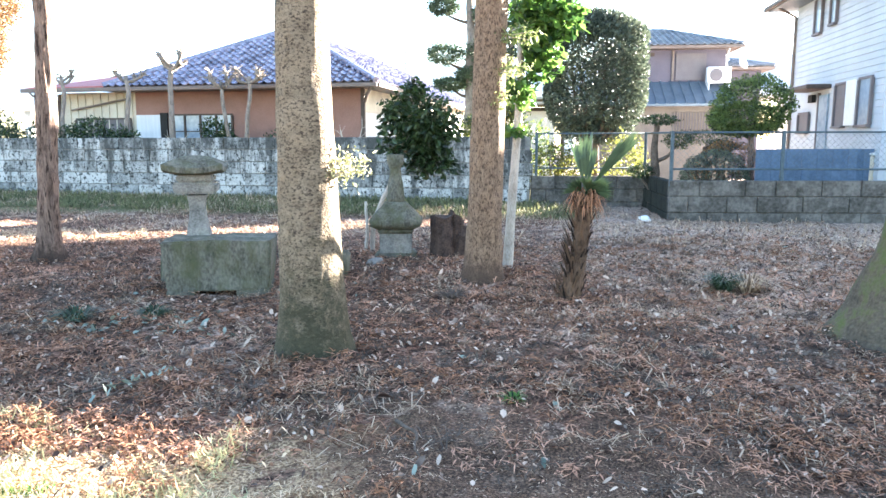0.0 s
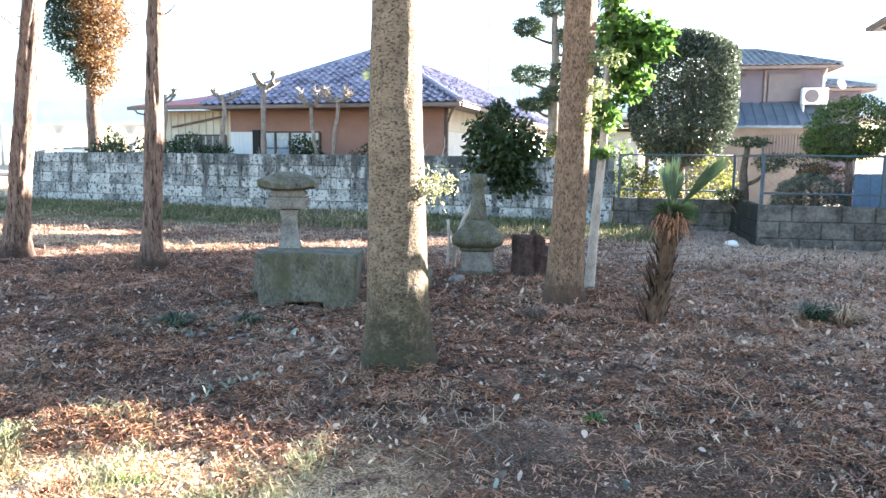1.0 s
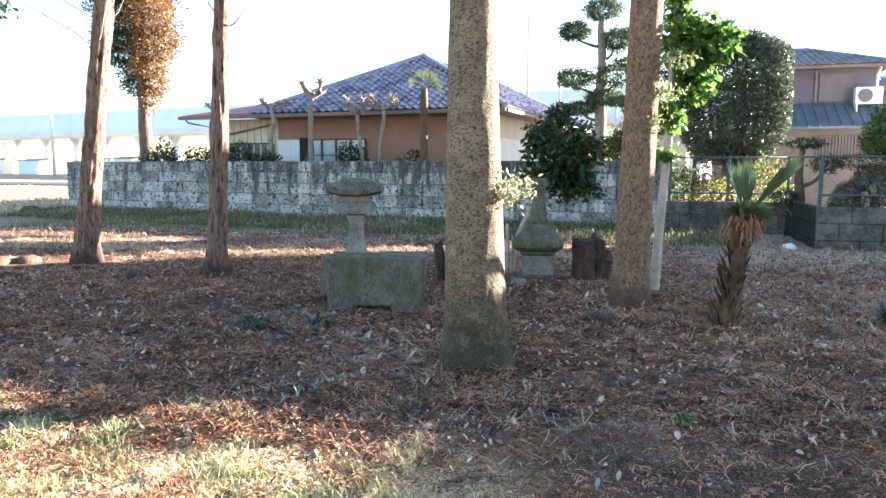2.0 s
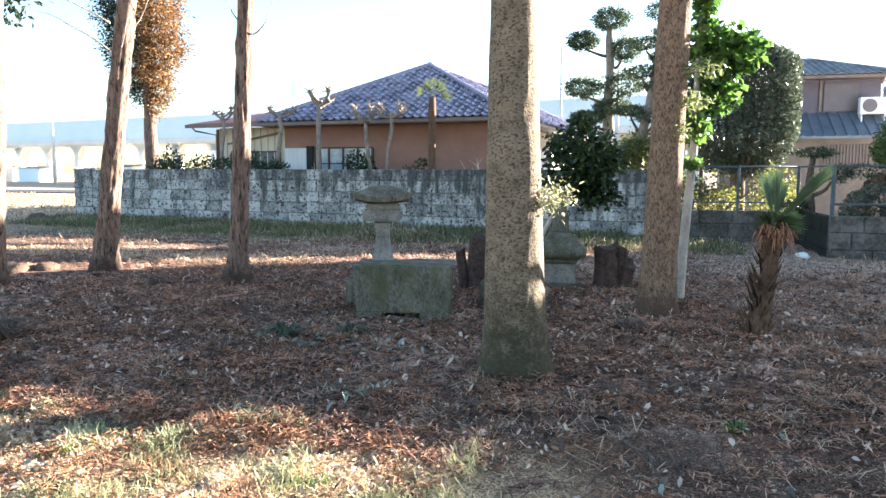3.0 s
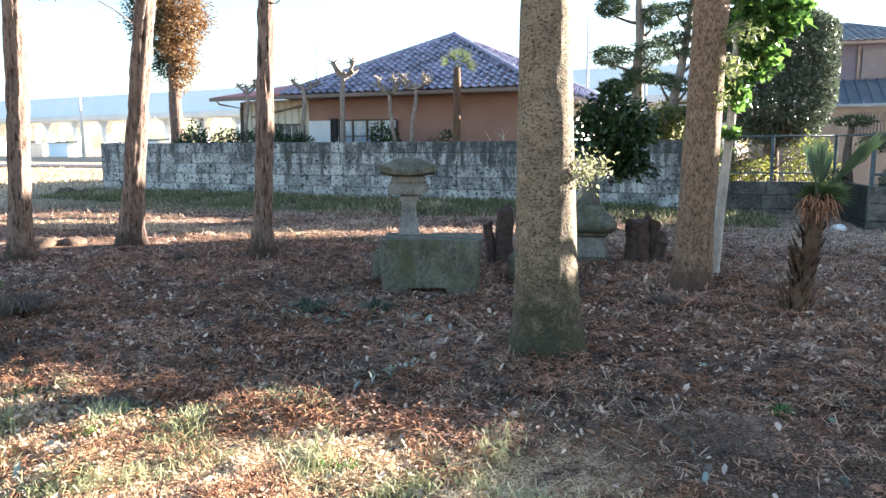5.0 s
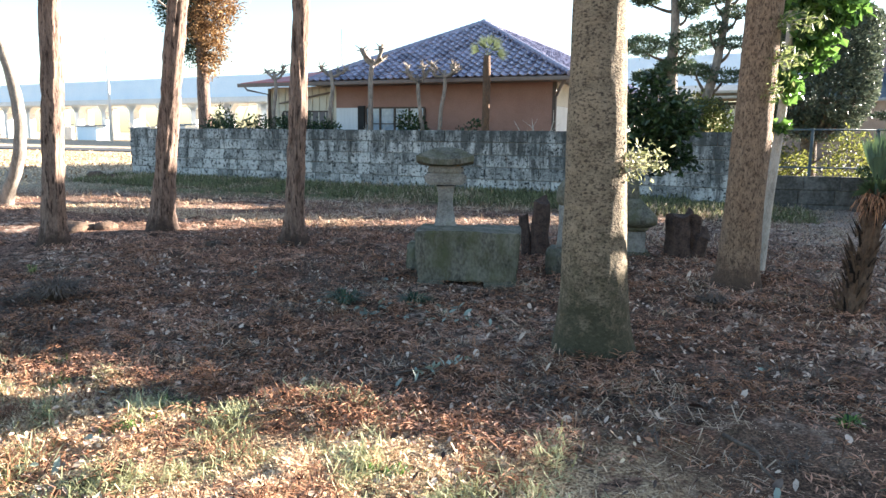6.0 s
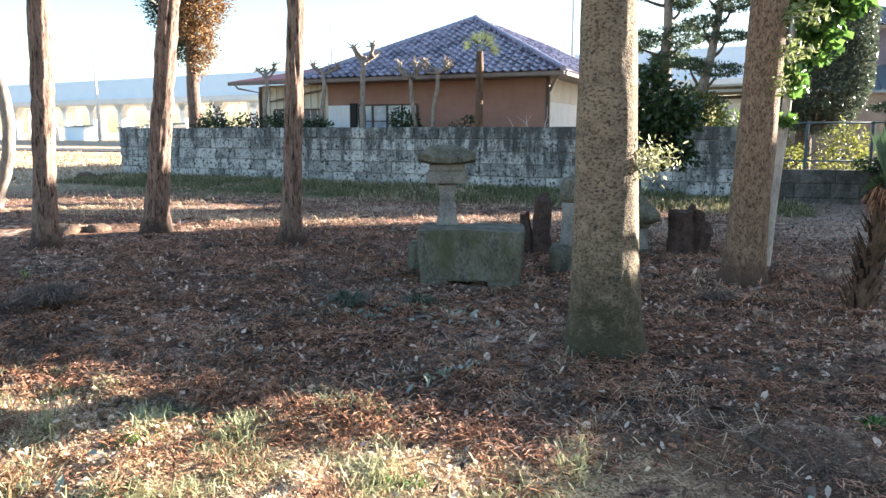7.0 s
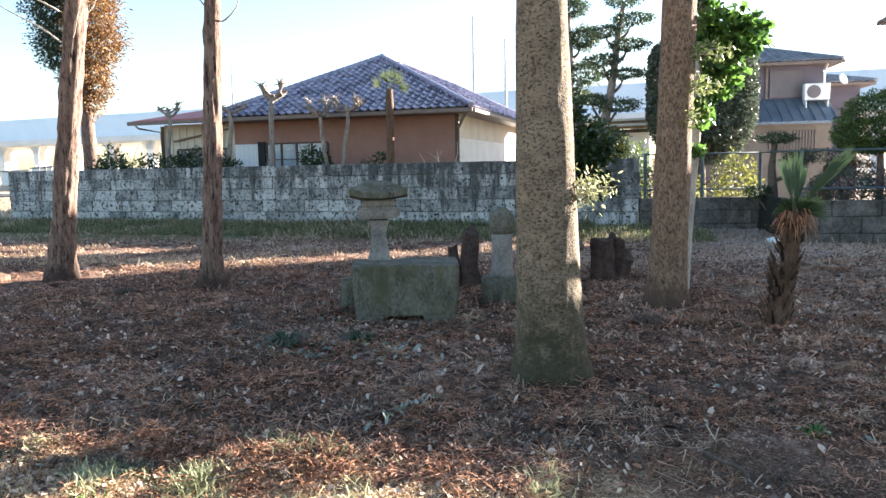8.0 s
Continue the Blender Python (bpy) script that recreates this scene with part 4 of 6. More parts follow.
def hip_solid(x0, x1, y0, y1, z, h, ridge, thick, back=0.0):
    cx, cy, rx = (x0 + x1) / 2, (y0 + y1) / 2, max(ridge / 2, 0.001)
    ye = y1 + back
    v = [(x0, y0, z), (x1, y0, z), (x1, ye, z), (x0, ye, z), (x0, y0, z - thick), (x1, y0, z - thick), (x1, ye, z - thick), (x0, ye, z - thick),
         (cx - rx, cy, z + h), (cx + rx, cy, z + h), (cx + rx, cy + back + 0.001, z + h), (cx - rx, cy + back + 0.001, z + h)]
    f = [(0, 1, 9, 8), (1, 2, 10, 9), (2, 3, 11, 10), (3, 0, 8, 11), (8, 9, 10, 11), (4, 5, 1, 0), (5, 6, 2, 1), (6, 7, 3, 2), (7, 4, 0, 3), (7, 6, 5, 4)]
    return v, f


def window(parent, x0, x1, z0, z1, y, panes, mat=None, bars=1, frame_mat=None, d=-1):
    """A window in a wall that faces -y: frame, panes and glazing bars."""
    fm = frame_mat or M_DARKWOOD
    w = boxpart("window", x0, x1, y + 0.01 * d, y + 0.05 * d, z1 - 0.05, z1, fm, parent)
    boxpart("window_sill", x0, x1, y, y + 0.09 * d, z0 - 0.05, z0, fm, w)
    for i in range(panes + 1):
        x = x0 + (x1 - x0) * i / panes
        boxpart("window_frame", x - 0.03, x + 0.03, y, y + 0.06 * d, z0, z1 - 0.052, fm, w)
    for i in range(panes):
        a, b = x0 + (x1 - x0) * i / panes + 0.03, x0 + (x1 - x0) * (i + 1) / panes - 0.03
        boxpart("pane", a, b, y + 0.004 * d, y + 0.02 * d, z0, z1 - 0.05, mat or M_GLASS, w)
        for k in range(bars):
            zz = z0 + (z1 - z0) * (k + 1) / (bars + 1)
            boxpart("glazing_bar", a, b, y + 0.022 * d, y + 0.045 * d, zz - 0.015, zz + 0.015, fm, w)
    return w


def brown_house():
    h = thing("house", "single-storey brown plastered house with a glazed tile pyramid roof", "house", (-4.64, 20.4, -0.05), -5)
    W, EZ, BACK = 7.5, 3.0, 9.0
    boxpart("wall", -W, 0, 0, W + BACK, 0, EZ - 0.1, M_HOUSEWALL, h)
    hip_roof(h, -W - 0.6, 0.62, -0.7, W + 0.6, EZ, 2.22, M_TILE, 0.0, back=BACK)
    boxpart("gutter", -W - 0.62, 0.66, -0.80, -0.705, EZ - 0.13, EZ - 0.02, M_EAVE, h, bevel=0.015)
    boxpart("gutter", 0.625, 0.72, -0.70, W + 0.6 + BACK, EZ - 0.13, EZ - 0.02, M_EAVE, h, bevel=0.015)
    v, f = tube([(0.5, -0.72, EZ - 0.1), (0.30, -0.5, EZ - 0.3), (0.06, -0.05, EZ - 0.5)], [0.05, 0.05, 0.05], 8)
    raw("drainpipe", v, f, M_EAVE, h)
    window(h, -6.33, -4.2, 0.6, 2.2, -0.002, 4, bars=2)
    boxpart("shutter", -7.46, -6.62, -0.06, -0.004, 0.6, 2.18, M_CURTAIN, h, "white storm shutter")
    # Black box put in for the dark gap between shutter and window.
    boxpart("shutter_box", -6.61, -6.37, -0.10, -0.004, 0.58, 2.24, M_BLACK, h, "black box standing for the dark gap beside the window")
    # the sunlit end of the house
    boxpart("end_wall", 0.002, 0.03, 0.06, W + BACK, 0, 2.2, M_WHITEWALL, h, "white sunlit end wall")
    boxpart("end_wall", 0.002, 0.02, 0.06, W + BACK, 2.21, EZ - 0.12, M_CREAM, h, "cream band under the eaves")
    boxpart("post", -0.06, 0.05, -0.05, 0.055, 0, EZ - 0.12, M_DARKWOOD, h)
    # lower annex with a red sheet roof
    boxpart("annex_wall", -10.2, -W - 0.004, 0.05, 4.5, 0, 2.9, M_CREAM, h, "cream boarded annex wall")
    for i in range(10):
        x = -10.2 + i * 0.28
        boxpart("batten", x, x + 0.035, 0.02, 0.049, 0, 2.86, M_CREAM, h)
    boxpart("annex_corner", -10.3, -10.21, -0.02, 0.07, 0, 2.86, M_EAVE, h)
    v = [(-11.0, -0.6, 3.02), (-7.6, -0.6, 3.06), (-7.6, 5, 4.25), (-11.0, 5, 3.75), (-11.0, -0.6, 2.93), (-7.6, -0.6, 2.94), (-7.6, 5, 3.8), (-11.0, 5, 3.5)]
    raw("annex_roof", v, [(0, 1, 2, 3), (4, 5, 1, 0), (5, 6, 2, 1), (6, 7, 3, 2), (7, 4, 0, 3), (7, 6, 5, 4)], M_REDMETAL, h, "red sheet metal roof")
    boxpart("gutter", -11.08, -8.12, -0.70, -0.61, 2.88, 3.0, M_EAVE, h, bevel=0.015)
    v, f = tube([(-10.8, -0.64, 2.9), (-10.7, -0.62, 2.78), (-10.26, -0.05, 2.66), (-10.26, -0.05, 0.0)], [0.035] * 4, 8)
    raw("drainpipe", v, f, M_EAVE, h)
    window(h, -9.7, -7.7, 1.1, 2.1, 0.048, 2, M_SHUTTER, 0)
    v, f = tube([(-9.8, -0.03, 2.35), (-7.7, -0.03, 2.7)], [0.03, 0.03], 6)
    raw("pipe", v, f, M_EAVE, h)


brown_house()


def pink_house():
    h = thing("house", "two-storey pinkish grey house with grey tile roof and metal lean-to", "house", (0.42, 28, -0.2), 0)
    h.scale = (0.79, 0.885, 0.855)
    boxpart("wall", 3.6, 8.9, 0, 6.5, 0, 5.75, M_PINK, h)
    hip_roof(h, 3.0, 9.5, -0.6, 7.1, 5.83, 1.15, M_GREYTILE, 1.0, 0.3, 0.28)
    boxpart("gutter", 2.95, 9.55, -0.70, -0.605, 5.70, 5.82, M_EAVE, h)
    boxpart("lower_wall", 2.2, 8.9, -1.3, -0.01, 0, 3.25, M_TAN, h, "tan lower storey wall")
    # lean-to roof of ribbed metal
    v = [(1.9, -1.75, 3.3), (9.05, -1.75, 3.3), (9.05, 0, 4.35), (1.9, 0, 4.35), (1.9, -1.75, 3.2), (9.05, -1.75, 3.2), (9.05, 0, 4.2), (1.9, 0, 4.2)]
    lean = raw("lean_to_roof", v, [(0, 1, 2, 3), (4, 5, 1, 0), (5, 6, 2, 1), (6, 7, 3, 2), (7, 4, 0, 3), (7, 6, 5, 4)], M_METALROOF, h, "blue-grey ribbed metal roof")
    for i in range(17):
        x = 1.95 + i * 0.44
        rv = [(x, -1.75, 3.3), (x + 0.05, -1.75, 3.3), (x + 0.05, 0, 4.35), (x, 0, 4.35), (x, -1.75, 3.36), (x + 0.05, -1.75, 3.36), (x + 0.05, 0, 4.41), (x, 0, 4.41)]
        raw("rib", rv, [(4, 5, 6, 7), (0, 1, 5, 4), (1, 2, 6, 5), (3, 0, 4, 7)], M_METALROOF, lean)
    w = boxpart("shutter", 6.6, 8.0, -0.06, -0.004, 4.42, 5.55, M_SHUTTER, h, "closed taupe roller shutter")
    for i in range(9):
        boxpart("slat", 6.62, 7.98, -0.075, -0.062, 4.45 + i * 0.12, 4.55 + i * 0.12, M_SHUTTER, w)
    boxpart("window_frame", 6.42, 6.52, -0.08, -0.004, 4.4, 5.7, M_EAVE, h)
    boxpart("vent", 5.2, 5.6, -0.05, -0.004, 5.45, 5.6, M_DARKWOOD, h)
    v, f = tube([(8.95, -0.4, 5.7), (8.93, -0.06, 5.4), (8.93, -0.06, 3.2)], [0.04] * 3, 8)
    raw("drainpipe", v, f, M_PLASTIC, h)
    ww = boxpart("window", 6.3, 8.3, -1.33, -1.304, 2.2, 2.95, M_SHUTTER, h)
    for i in range(16):
        boxpart("window_bar", 6.33 + i * 0.125, 6.38 + i * 0.125, -1.39, -1.332, 2.15, 2.98, M_TAN, ww)
    boxpart("annex_wall", 9.0, 11.2, 2, 6, 0, 5.0, M_PINK, h)
    hip_roof(h, 8.95, 11.7, 1.5, 6.5, 5.1, 0.55, M_GREYTILE, 0.3, 0.3, 0.28)
    # satellite dish
    bm = bmesh.new()
    lathe(bm, [(0.02, 0), (0.2, 0.03), (0.34, 0.11), (0.345, 0.12), (0.2, 0.05), (0.02, 0.03)], 18, 0, 0)
    d = part("satellite_dish", bm, M_PLASTIC, None, shade=True)
    d.matrix_basis = pose(7.87, 27.4, 4.08, 70, 0, 35) @ Matrix.Scale(0.6, 4)
    tagged(d, "round white satellite dish on the house corner", "satellite dish")
    a = thing("air_conditioner", "white outdoor air conditioner unit on a bracket over the metal roof", "air conditioner", (7.10, 27.55, 3.31))
    boxpart("casing", -0.42, 0.42, -0.18, 0.14, 0.10, 0.68, M_PLASTIC, a, bevel=0.02)
    bm = bmesh.new()
    lathe(bm, [(0.22, 0.0), (0.23, 0.02), (0.21, 0.03)], 20, 0, 0)
    g = part("fan_grille", bm, M_SHUTTER, a, "round grey fan grille")
    g.matrix_basis = pose(-0.12, -0.18, 0.39, 90, 0, 0)
    for x in (-0.38, 0.34):
        boxpart("bracket", x, x + 0.04, -0.2, 0.42, -0.28, 0.098, M_PLASTIC, a)


pink_house()


def slab_roof(parent, x0, x1, y0, y1, z, rise, mat, label=""):
    """A low hipped roof slab with a thick eave."""
    k = min(x1 - x0, y1 - y0) / 2
    rx0, rx1, ry0, ry1 = x0 + k, max(x1 - k, x0 + k + 0.02), y0 + k, max(y1 - k, y0 + k + 0.02)
    v = [(x0, y0, z), (x1, y0, z), (x1, y1, z), (x0, y1, z), (x0, y0, z + 0.14), (x1, y0, z + 0.14), (x1, y1, z + 0.14), (x0, y1, z + 0.14),
         (rx0, ry0, z + rise), (rx1, ry0, z + rise), (rx1, ry1, z + rise), (rx0, ry1, z + rise)]
    f = [(0, 1, 5, 4), (1, 2, 6, 5), (2, 3, 7, 6), (3, 0, 4, 7), (3, 2, 1, 0), (4, 5, 9, 8), (5, 6, 10, 9), (6, 7, 11, 10), (7, 4, 8, 11), (8, 9, 10, 11)]
    return raw("roof", v, f, mat, parent, label)


def white_house():
    """Its long side faces the yard; local x runs along that side from the far corner, -y is outward."""
    h = thing("house", "white sided two-storey house with shuttered windows and dark eaves", "house", (7.0, 19.3, -0.2), -92)
    boxpart("wall", 0, 5.4, 0, 1.6, 0, 4.82, M_SIDING, h)
    # Two unseen wings, added to throw the shadow that ends in the yard.
    boxpart("wing_wall", 0, 2.8, 1.604, 7.6, 0, 4.62, M_SIDING, h)
    boxpart("wing_wall", 0, 4.3, 7.604, 19.0, 0, 4.62, M_SIDING, h)
    for i in range(36):
        z = i * 0.133
        v = [(-0.01, -0.004, z), (5.41, -0.004, z), (5.41, -0.004, z + 0.13), (-0.01, -0.004, z + 0.13), (-0.01, -0.02, z), (5.41, -0.02, z)]
        raw("siding_board", v, [(4, 5, 2, 3), (0, 1, 5, 4), (0, 4, 3), (5, 1, 2)], M_SIDING, h)
    slab_roof(h, -0.55, 5.7, -0.6, 1.9, 4.83, 0.55, M_METALROOF, "low blue-grey hipped roof")
    # Roofs of the added unseen wings; their eaves place the shadow edge.
    slab_roof(h, -0.55, 3.35, 1.904, 7.2, 4.63, 0.4, M_METALROOF)
    slab_roof(h, -0.55, 4.8, 7.204, 19.5, 4.63, 0.5, M_METALROOF)
    boxpart("gutter", -0.6, 5.8, -0.70, -0.604, 4.84, 4.95, M_DARKWOOD, h, bevel=0.015)
    v, f = tube([(0.03, -0.5, 4.85), (0.03, -0.06, 4.6), (0.03, -0.06, 0.3)], [0.04] * 3, 8)
    raw("drainpipe", v, f, M_EAVE, h)
    for x0, x1, z0, z1, m in ((3.06, 3.66, 1.80, 2.72, M_SHUTTER), (4.30, 4.92, 1.80, 2.74, M_GLASS), (0.70, 1.44, 1.70, 2.18, M_SHUTTER), (1.42, 1.88, 3.98, 4.80, M_GLASS), (2.42, 2.78, 4.06, 4.80, M_GLASS)):
        window(h, x0, x1, z0, z1, -0.022, 1, m, 0, M_SHUTTER)
    boxpart("shutter", 3.70, 4.24, -0.08, -0.024, 1.80, 2.72, M_PLASTIC, h, "white sliding shutter")
    boxpart("door", 2.10, 2.62, -0.06, -0.024, 0.5, 2.52, M_GLASS, h, "narrow dark glazed door")
    boxpart("door_frame", 2.04, 2.10, -0.08, -0.024, 0.5, 2.58, M_SHUTTER, h)
    boxpart("door_canopy", 1.20, 2.74, -0.55, -0.024, 2.64, 2.74, M_DARKWOOD, h, "dark flat canopy", 0.02)
    boxpart("wall_lamp", 1.52, 1.80, -0.12, -0.024, 2.38, 2.56, M_BLACK, h)


white_house()


def roofed_gate():
    """A small plastered gate wall under a brown board roof, deep in the garden."""
    g = thing("garden_gate", "brown boarded gate roof over a white plastered wall", "gate", (0.1, 23.0, -0.2), -14)
    boxpart("wall", -0.1, 0.9, 0, 0.25, 0, 2.45, M_WHITEWALL, g)
    for i in range(4):
        boxpart("roof_board", -0.9, 1.3, -0.5 + 0.16 * i, -0.30 + 0.16 * i, 2.55 + 0.09 * i, 2.63 + 0.09 * i, M_CREAM if i % 2 else M_REDSHRUB, g, bevel=0.01)
    boxpart("beam", -0.9, 1.3, -0.2, 0.2, 2.452, 2.548, M_DARKWOOD, g)
    for x in (-0.85, 1.15):
        boxpart("post", x, x + 0.1, -0.05, 0.05, 0, 2.45, M_DARKWOOD, g)


roofed_gate()

# ---- viaduct ----


def viaduct():
    a, b = Vector((-109, 100, 0)), Vector((26, 76, 0))
    d = (b - a).normalized()
    ang = math.degrees(math.atan2(d.y, d.x))
    t = thing("viaduct", "long pale concrete railway viaduct with blue noise wall", "viaduct", (a.x, a.y, -0.3), ang)
    L0, L1 = -90, 230
    boxpart("deck", L0, L1, 0, 9, 6.0, 7.2, M_CONCRETE, t)
    boxpart("noise_wall", L0, L1, -0.5, -0.2, 7.0, 10.1, M_SOUND, t, "pale blue noise wall")
    boxpart("noise_wall", L0, L1, 9.2, 9.5, 7.0, 10.1, M_SOUND, t, "pale blue noise wall")
    boxpart("edge_beam", L0, L1, -0.7, -0.004, 6.2, 6.98, M_CONCRETE, t)
    x = L0 + 2.0
    while x < L1:
        boxpart("pier", x, x + 1.1, 0.3, 1.4, 0, 5.98, M_CONCRETE, t)
        boxpart("pier", x, x + 1.1, 7.3, 8.4, 0, 5.98, M_CONCRETE, t)
        v = [(x - 0.9, 0.3, 5.99), (x, 0.3, 5.0), (x + 1.1, 0.3, 5.0), (x + 2.0, 0.3, 5.99), (x - 0.9, 1.4, 5.99), (x, 1.4, 5.0), (x + 1.1, 1.4, 5.0), (x + 2.0, 1.4, 5.99)]
        raw("haunch", v, [(0, 1, 2, 3), (7, 6, 5, 4), (0, 4, 5, 1), (2, 6, 7, 3)], M_CONCRETE, t)
        x += 7.5
    # sheds and vans below the arches
    for i, (px, py, w, hh, m) in enumerate(((12, -6, 5, 2.2, M_SOUND), (24, -5, 4, 2.0, M_PLASTIC), (33, -7, 6, 2.4, M_PLASTIC), (46, -5, 4, 1.9, M_SOUND), (2, -5, 4, 2.3, M_PLASTIC))):
        p = t.matrix_basis @ Vector((px, py, 0))
        s = thing("shed", "small pale storage shed below the viaduct", "shed", (p.x, p.y, -0.15), ang, "sheds below the viaduct")
        boxpart("wall", 0, w, 0, 2.4, 0, hh, m, s)
        rv = [(-0.2, -0.2, hh), (w + 0.2, -0.2, hh), (w + 0.2, 2.6, hh + 0.25), (-0.2, 2.6, hh + 0.25), (-0.2, -0.2, hh + 0.12), (w + 0.2, -0.2, hh + 0.12), (w + 0.2, 2.6, hh + 0.37), (-0.2, 2.6, hh + 0.37)]
        raw("roof", rv, [(4, 5, 6, 7), (0, 1, 5, 4), (1, 2, 6, 5), (2, 3, 7, 6), (3, 0, 4, 7), (3, 2, 1, 0)], M_METALROOF, s)
    for px, py, hh in ((-83.3, 84, 15.3), (-42.7, 80, 14.1), (-12.25, 72, 16.4), (-9.06, 72, 14.0), (-3.28, 66, 12.4)):
        s = thing("utility_pole", "slim grey concrete utility pole", "pole", (px, py, -0.2), 0, "poles along the railway")
        v, f = tube([(0, 0, 0), (0, 0, hh / 2), (0, 0, hh)], [0.22, 0.17, 0.11], 10)
        raw("mast", v, f, M_CONCRETE, s, shade=True)


viaduct()

# ---- garden plants behind the walls ----


def branchy(parent, base, top, r0, forks, seed, mat, knobs=False):
    """A pruned trunk with short knobbly stubs."""
    rs = np.random.default_rng(seed)
    path, rr = dense(curve_path(base, top, 7, (0.10 * math.sin(seed * 2.7), 0, 0), 0.22, seed), [r0 * 1.15, r0, r0 * 0.95, r0 * 0.9, r0 * 0.85, r0 * 0.8, r0 * 0.75], 18)
    bark_tube("trunk", path, rr, mat, parent, 12, 0.25, 9.0, seed=seed)
    for i in range(forks):
        a = rs.uniform(0, 6.283)
        e = Vector(top) + Vector(((-1) ** i * rs.uniform(0.12, 0.42), math.sin(a) * 0.2, rs.uniform(-0.05, 0.35)))
        v, f = tube(curve_path(Vector(top) - Vector((0, 0, 0.15)), e, 5, (0.08 * math.sin(i + seed), 0, -0.08), 0.12, i + seed), [r0 * 0.6, r0 * 0.5, r0 * 0.55, r0 * 0.5, r0 * 0.9], 8, 0.3, 12.0)
        limb = raw("limb", v, f, mat, parent, shade=True)
        parts = []
        for k in range(9):
            d = Vector((rs.normal(), rs.normal(), rs.uniform(-0.3, 1.2))).normalized()
            parts.append(tube([e, e + d * rs.uniform(0.08, 0.26)], [0.024, 0.010], 5))
        v, f = join(parts)
        raw("brushwood", v, f, mat, limb, kind="stuff")


def pollards():
    for i, (x, y, x1, z1, r, forks) in enumerate(((-13.0, 18.9, -13.1, 3.2, 0.075, 4), (-11.45, 19.0, -11.2, 3.25, 0.085, 4), (-9.85, 19.0, -9.8, 3.55, 0.105, 6), (-8.2, 19.1, -8.4, 3.05, 0.075, 6), (-8.0, 19.15, -7.6, 3.2, 0.075, 7))):
        t = thing("pollarded_tree", "pollarded bare tree with pale trunk and knobbly stubs", "tree", (x, y, G(x, y)), 0, "pollarded trees by the house")
        branchy(t, (0, 0, -0.05), (x1 - x, 0, z1), r * 0.85, forks, 11 + i, M_GREYBARK)


pollards()


def shrub(name, label, at, ells, n, size, mat, aspect=0.5, lump=0.3, shell=0.25, category="shrub", stems=5, seed=1, bark=None):
    x, y = at
    t = thing(name, label, category, (x, y, G(x, y)))
    rs = np.random.default_rng(seed)
    for i in range(stems):
        c, r = ells[i % len(ells)]
        e = Vector(c) + Vector((rs.normal() * r[0] * 0.4, rs.normal() * r[1] * 0.4, r[2] * 0.5))
        v, f = tube(curve_path((rs.normal() * 0.08, rs.normal() * 0.08, -0.05), e, 6, (0, 0, 0.1), 0.1, seed + i), [0.035, 0.03, 0.025, 0.02, 0.014, 0.006], 6)
        raw("stem", v, f, bark or M_DARKBARK, t, shade=True)
    crown("crown", ells, n, size, mat, t, aspect, shell, lump, seed=seed)
    return t


shrub("shrub", "low dark evergreen shrub showing over the wall", (-13.5, 18.7), [((0, 0, 1.35), (0.9, 0.5, 0.6)), ((-1.5, 0, 1.35), (0.8, 0.5, 0.55)), ((1.3, 0, 1.5), (0.8, 0.5, 0.6)), ((2.3, 0, 1.35), (0.6, 0.4, 0.5))], 4200, 0.11, M_CAMELLIA, seed=3)
shrub("shrub", "leafy evergreen shrub in front of the window", (-8.7, 19.2), [((0, 0, 1.7), (0.5, 0.4, 0.4)), ((0.3, 0, 1.35), (0.4, 0.4, 0.4))], 900, 0.11, M_CAMELLIA, seed=4)
shrub("shrub", "small dark shrub by the brown wall", (-6.95, 19.2), [((0, 0, 1.35), (0.45, 0.3, 0.3)), ((0.3, 0, 1.7), (0.25, 0.2, 0.15))], 350, 0.10, M_CAMELLIA, lump=0.6, seed=5)
shrub("shrub", "tangled evergreen shrub behind the wall end", (-16.2, 20.5), [((0, 0, 1.6), (0.5, 0.4, 0.7)), ((0.5, 0, 1.3), (0.4, 0.4, 0.4))], 700, 0.12, M_CAMELLIA, lump=0.6, seed=6)
shrub("shrub", "yellow-green variegated shrub behind the low wall", (0.75, 17.0), [((0, 0, 0.85), (0.62, 0.5, 0.62)), ((0.6, 0.2, 0.8), (0.5, 0.5, 0.5)), ((1.75, 0, 0.95), (0.6, 0.5, 0.68))], 3200, 0.085, M_YELLOW, seed=7)
shrub("shrub", "clipped dome of dark green azalea behind the fence", (4.0, 14.6), [((0, 0, 0.70), (0.70, 0.55, 0.62))], 6000, 0.05, M_HEDGE, lump=0.1, shell=0.75, seed=8)
shrub("shrub", "russet dome of clipped azalea behind the fence", (4.45, 15.4), [((0, 0, 0.85), (0.72, 0.5, 0.68))], 4500, 0.05, M_REDSHRUB, lump=0.1, shell=0.75, seed=9)
shrub("shrub", "sunlit yellow-green shrub rising behind the wall", (-0.65, 17.3), [((0, 0, 1.9), (0.5, 0.4, 0.55)), ((-0.45, 0.1, 1.55), (0.45, 0.4, 0.5)), ((0.4, 0, 1.6), (0.45, 0.4, 0.55))], 2600, 0.085, M_YELLOW, lump=0.4, seed=12)
shrub("shrub", "dark hedge filling the garden beneath the clipped trees", (-0.6, 19.5), [((0, 0, 1.4), (0.9, 0.7, 0.9)), ((-1.0, 0.3, 1.3), (0.9, 0.7, 0.9)), ((0.9, 0.2, 1.3), (0.7, 0.6, 0.8))], 2200, 0.12, M_ROUND, lump=0.4, seed=10)


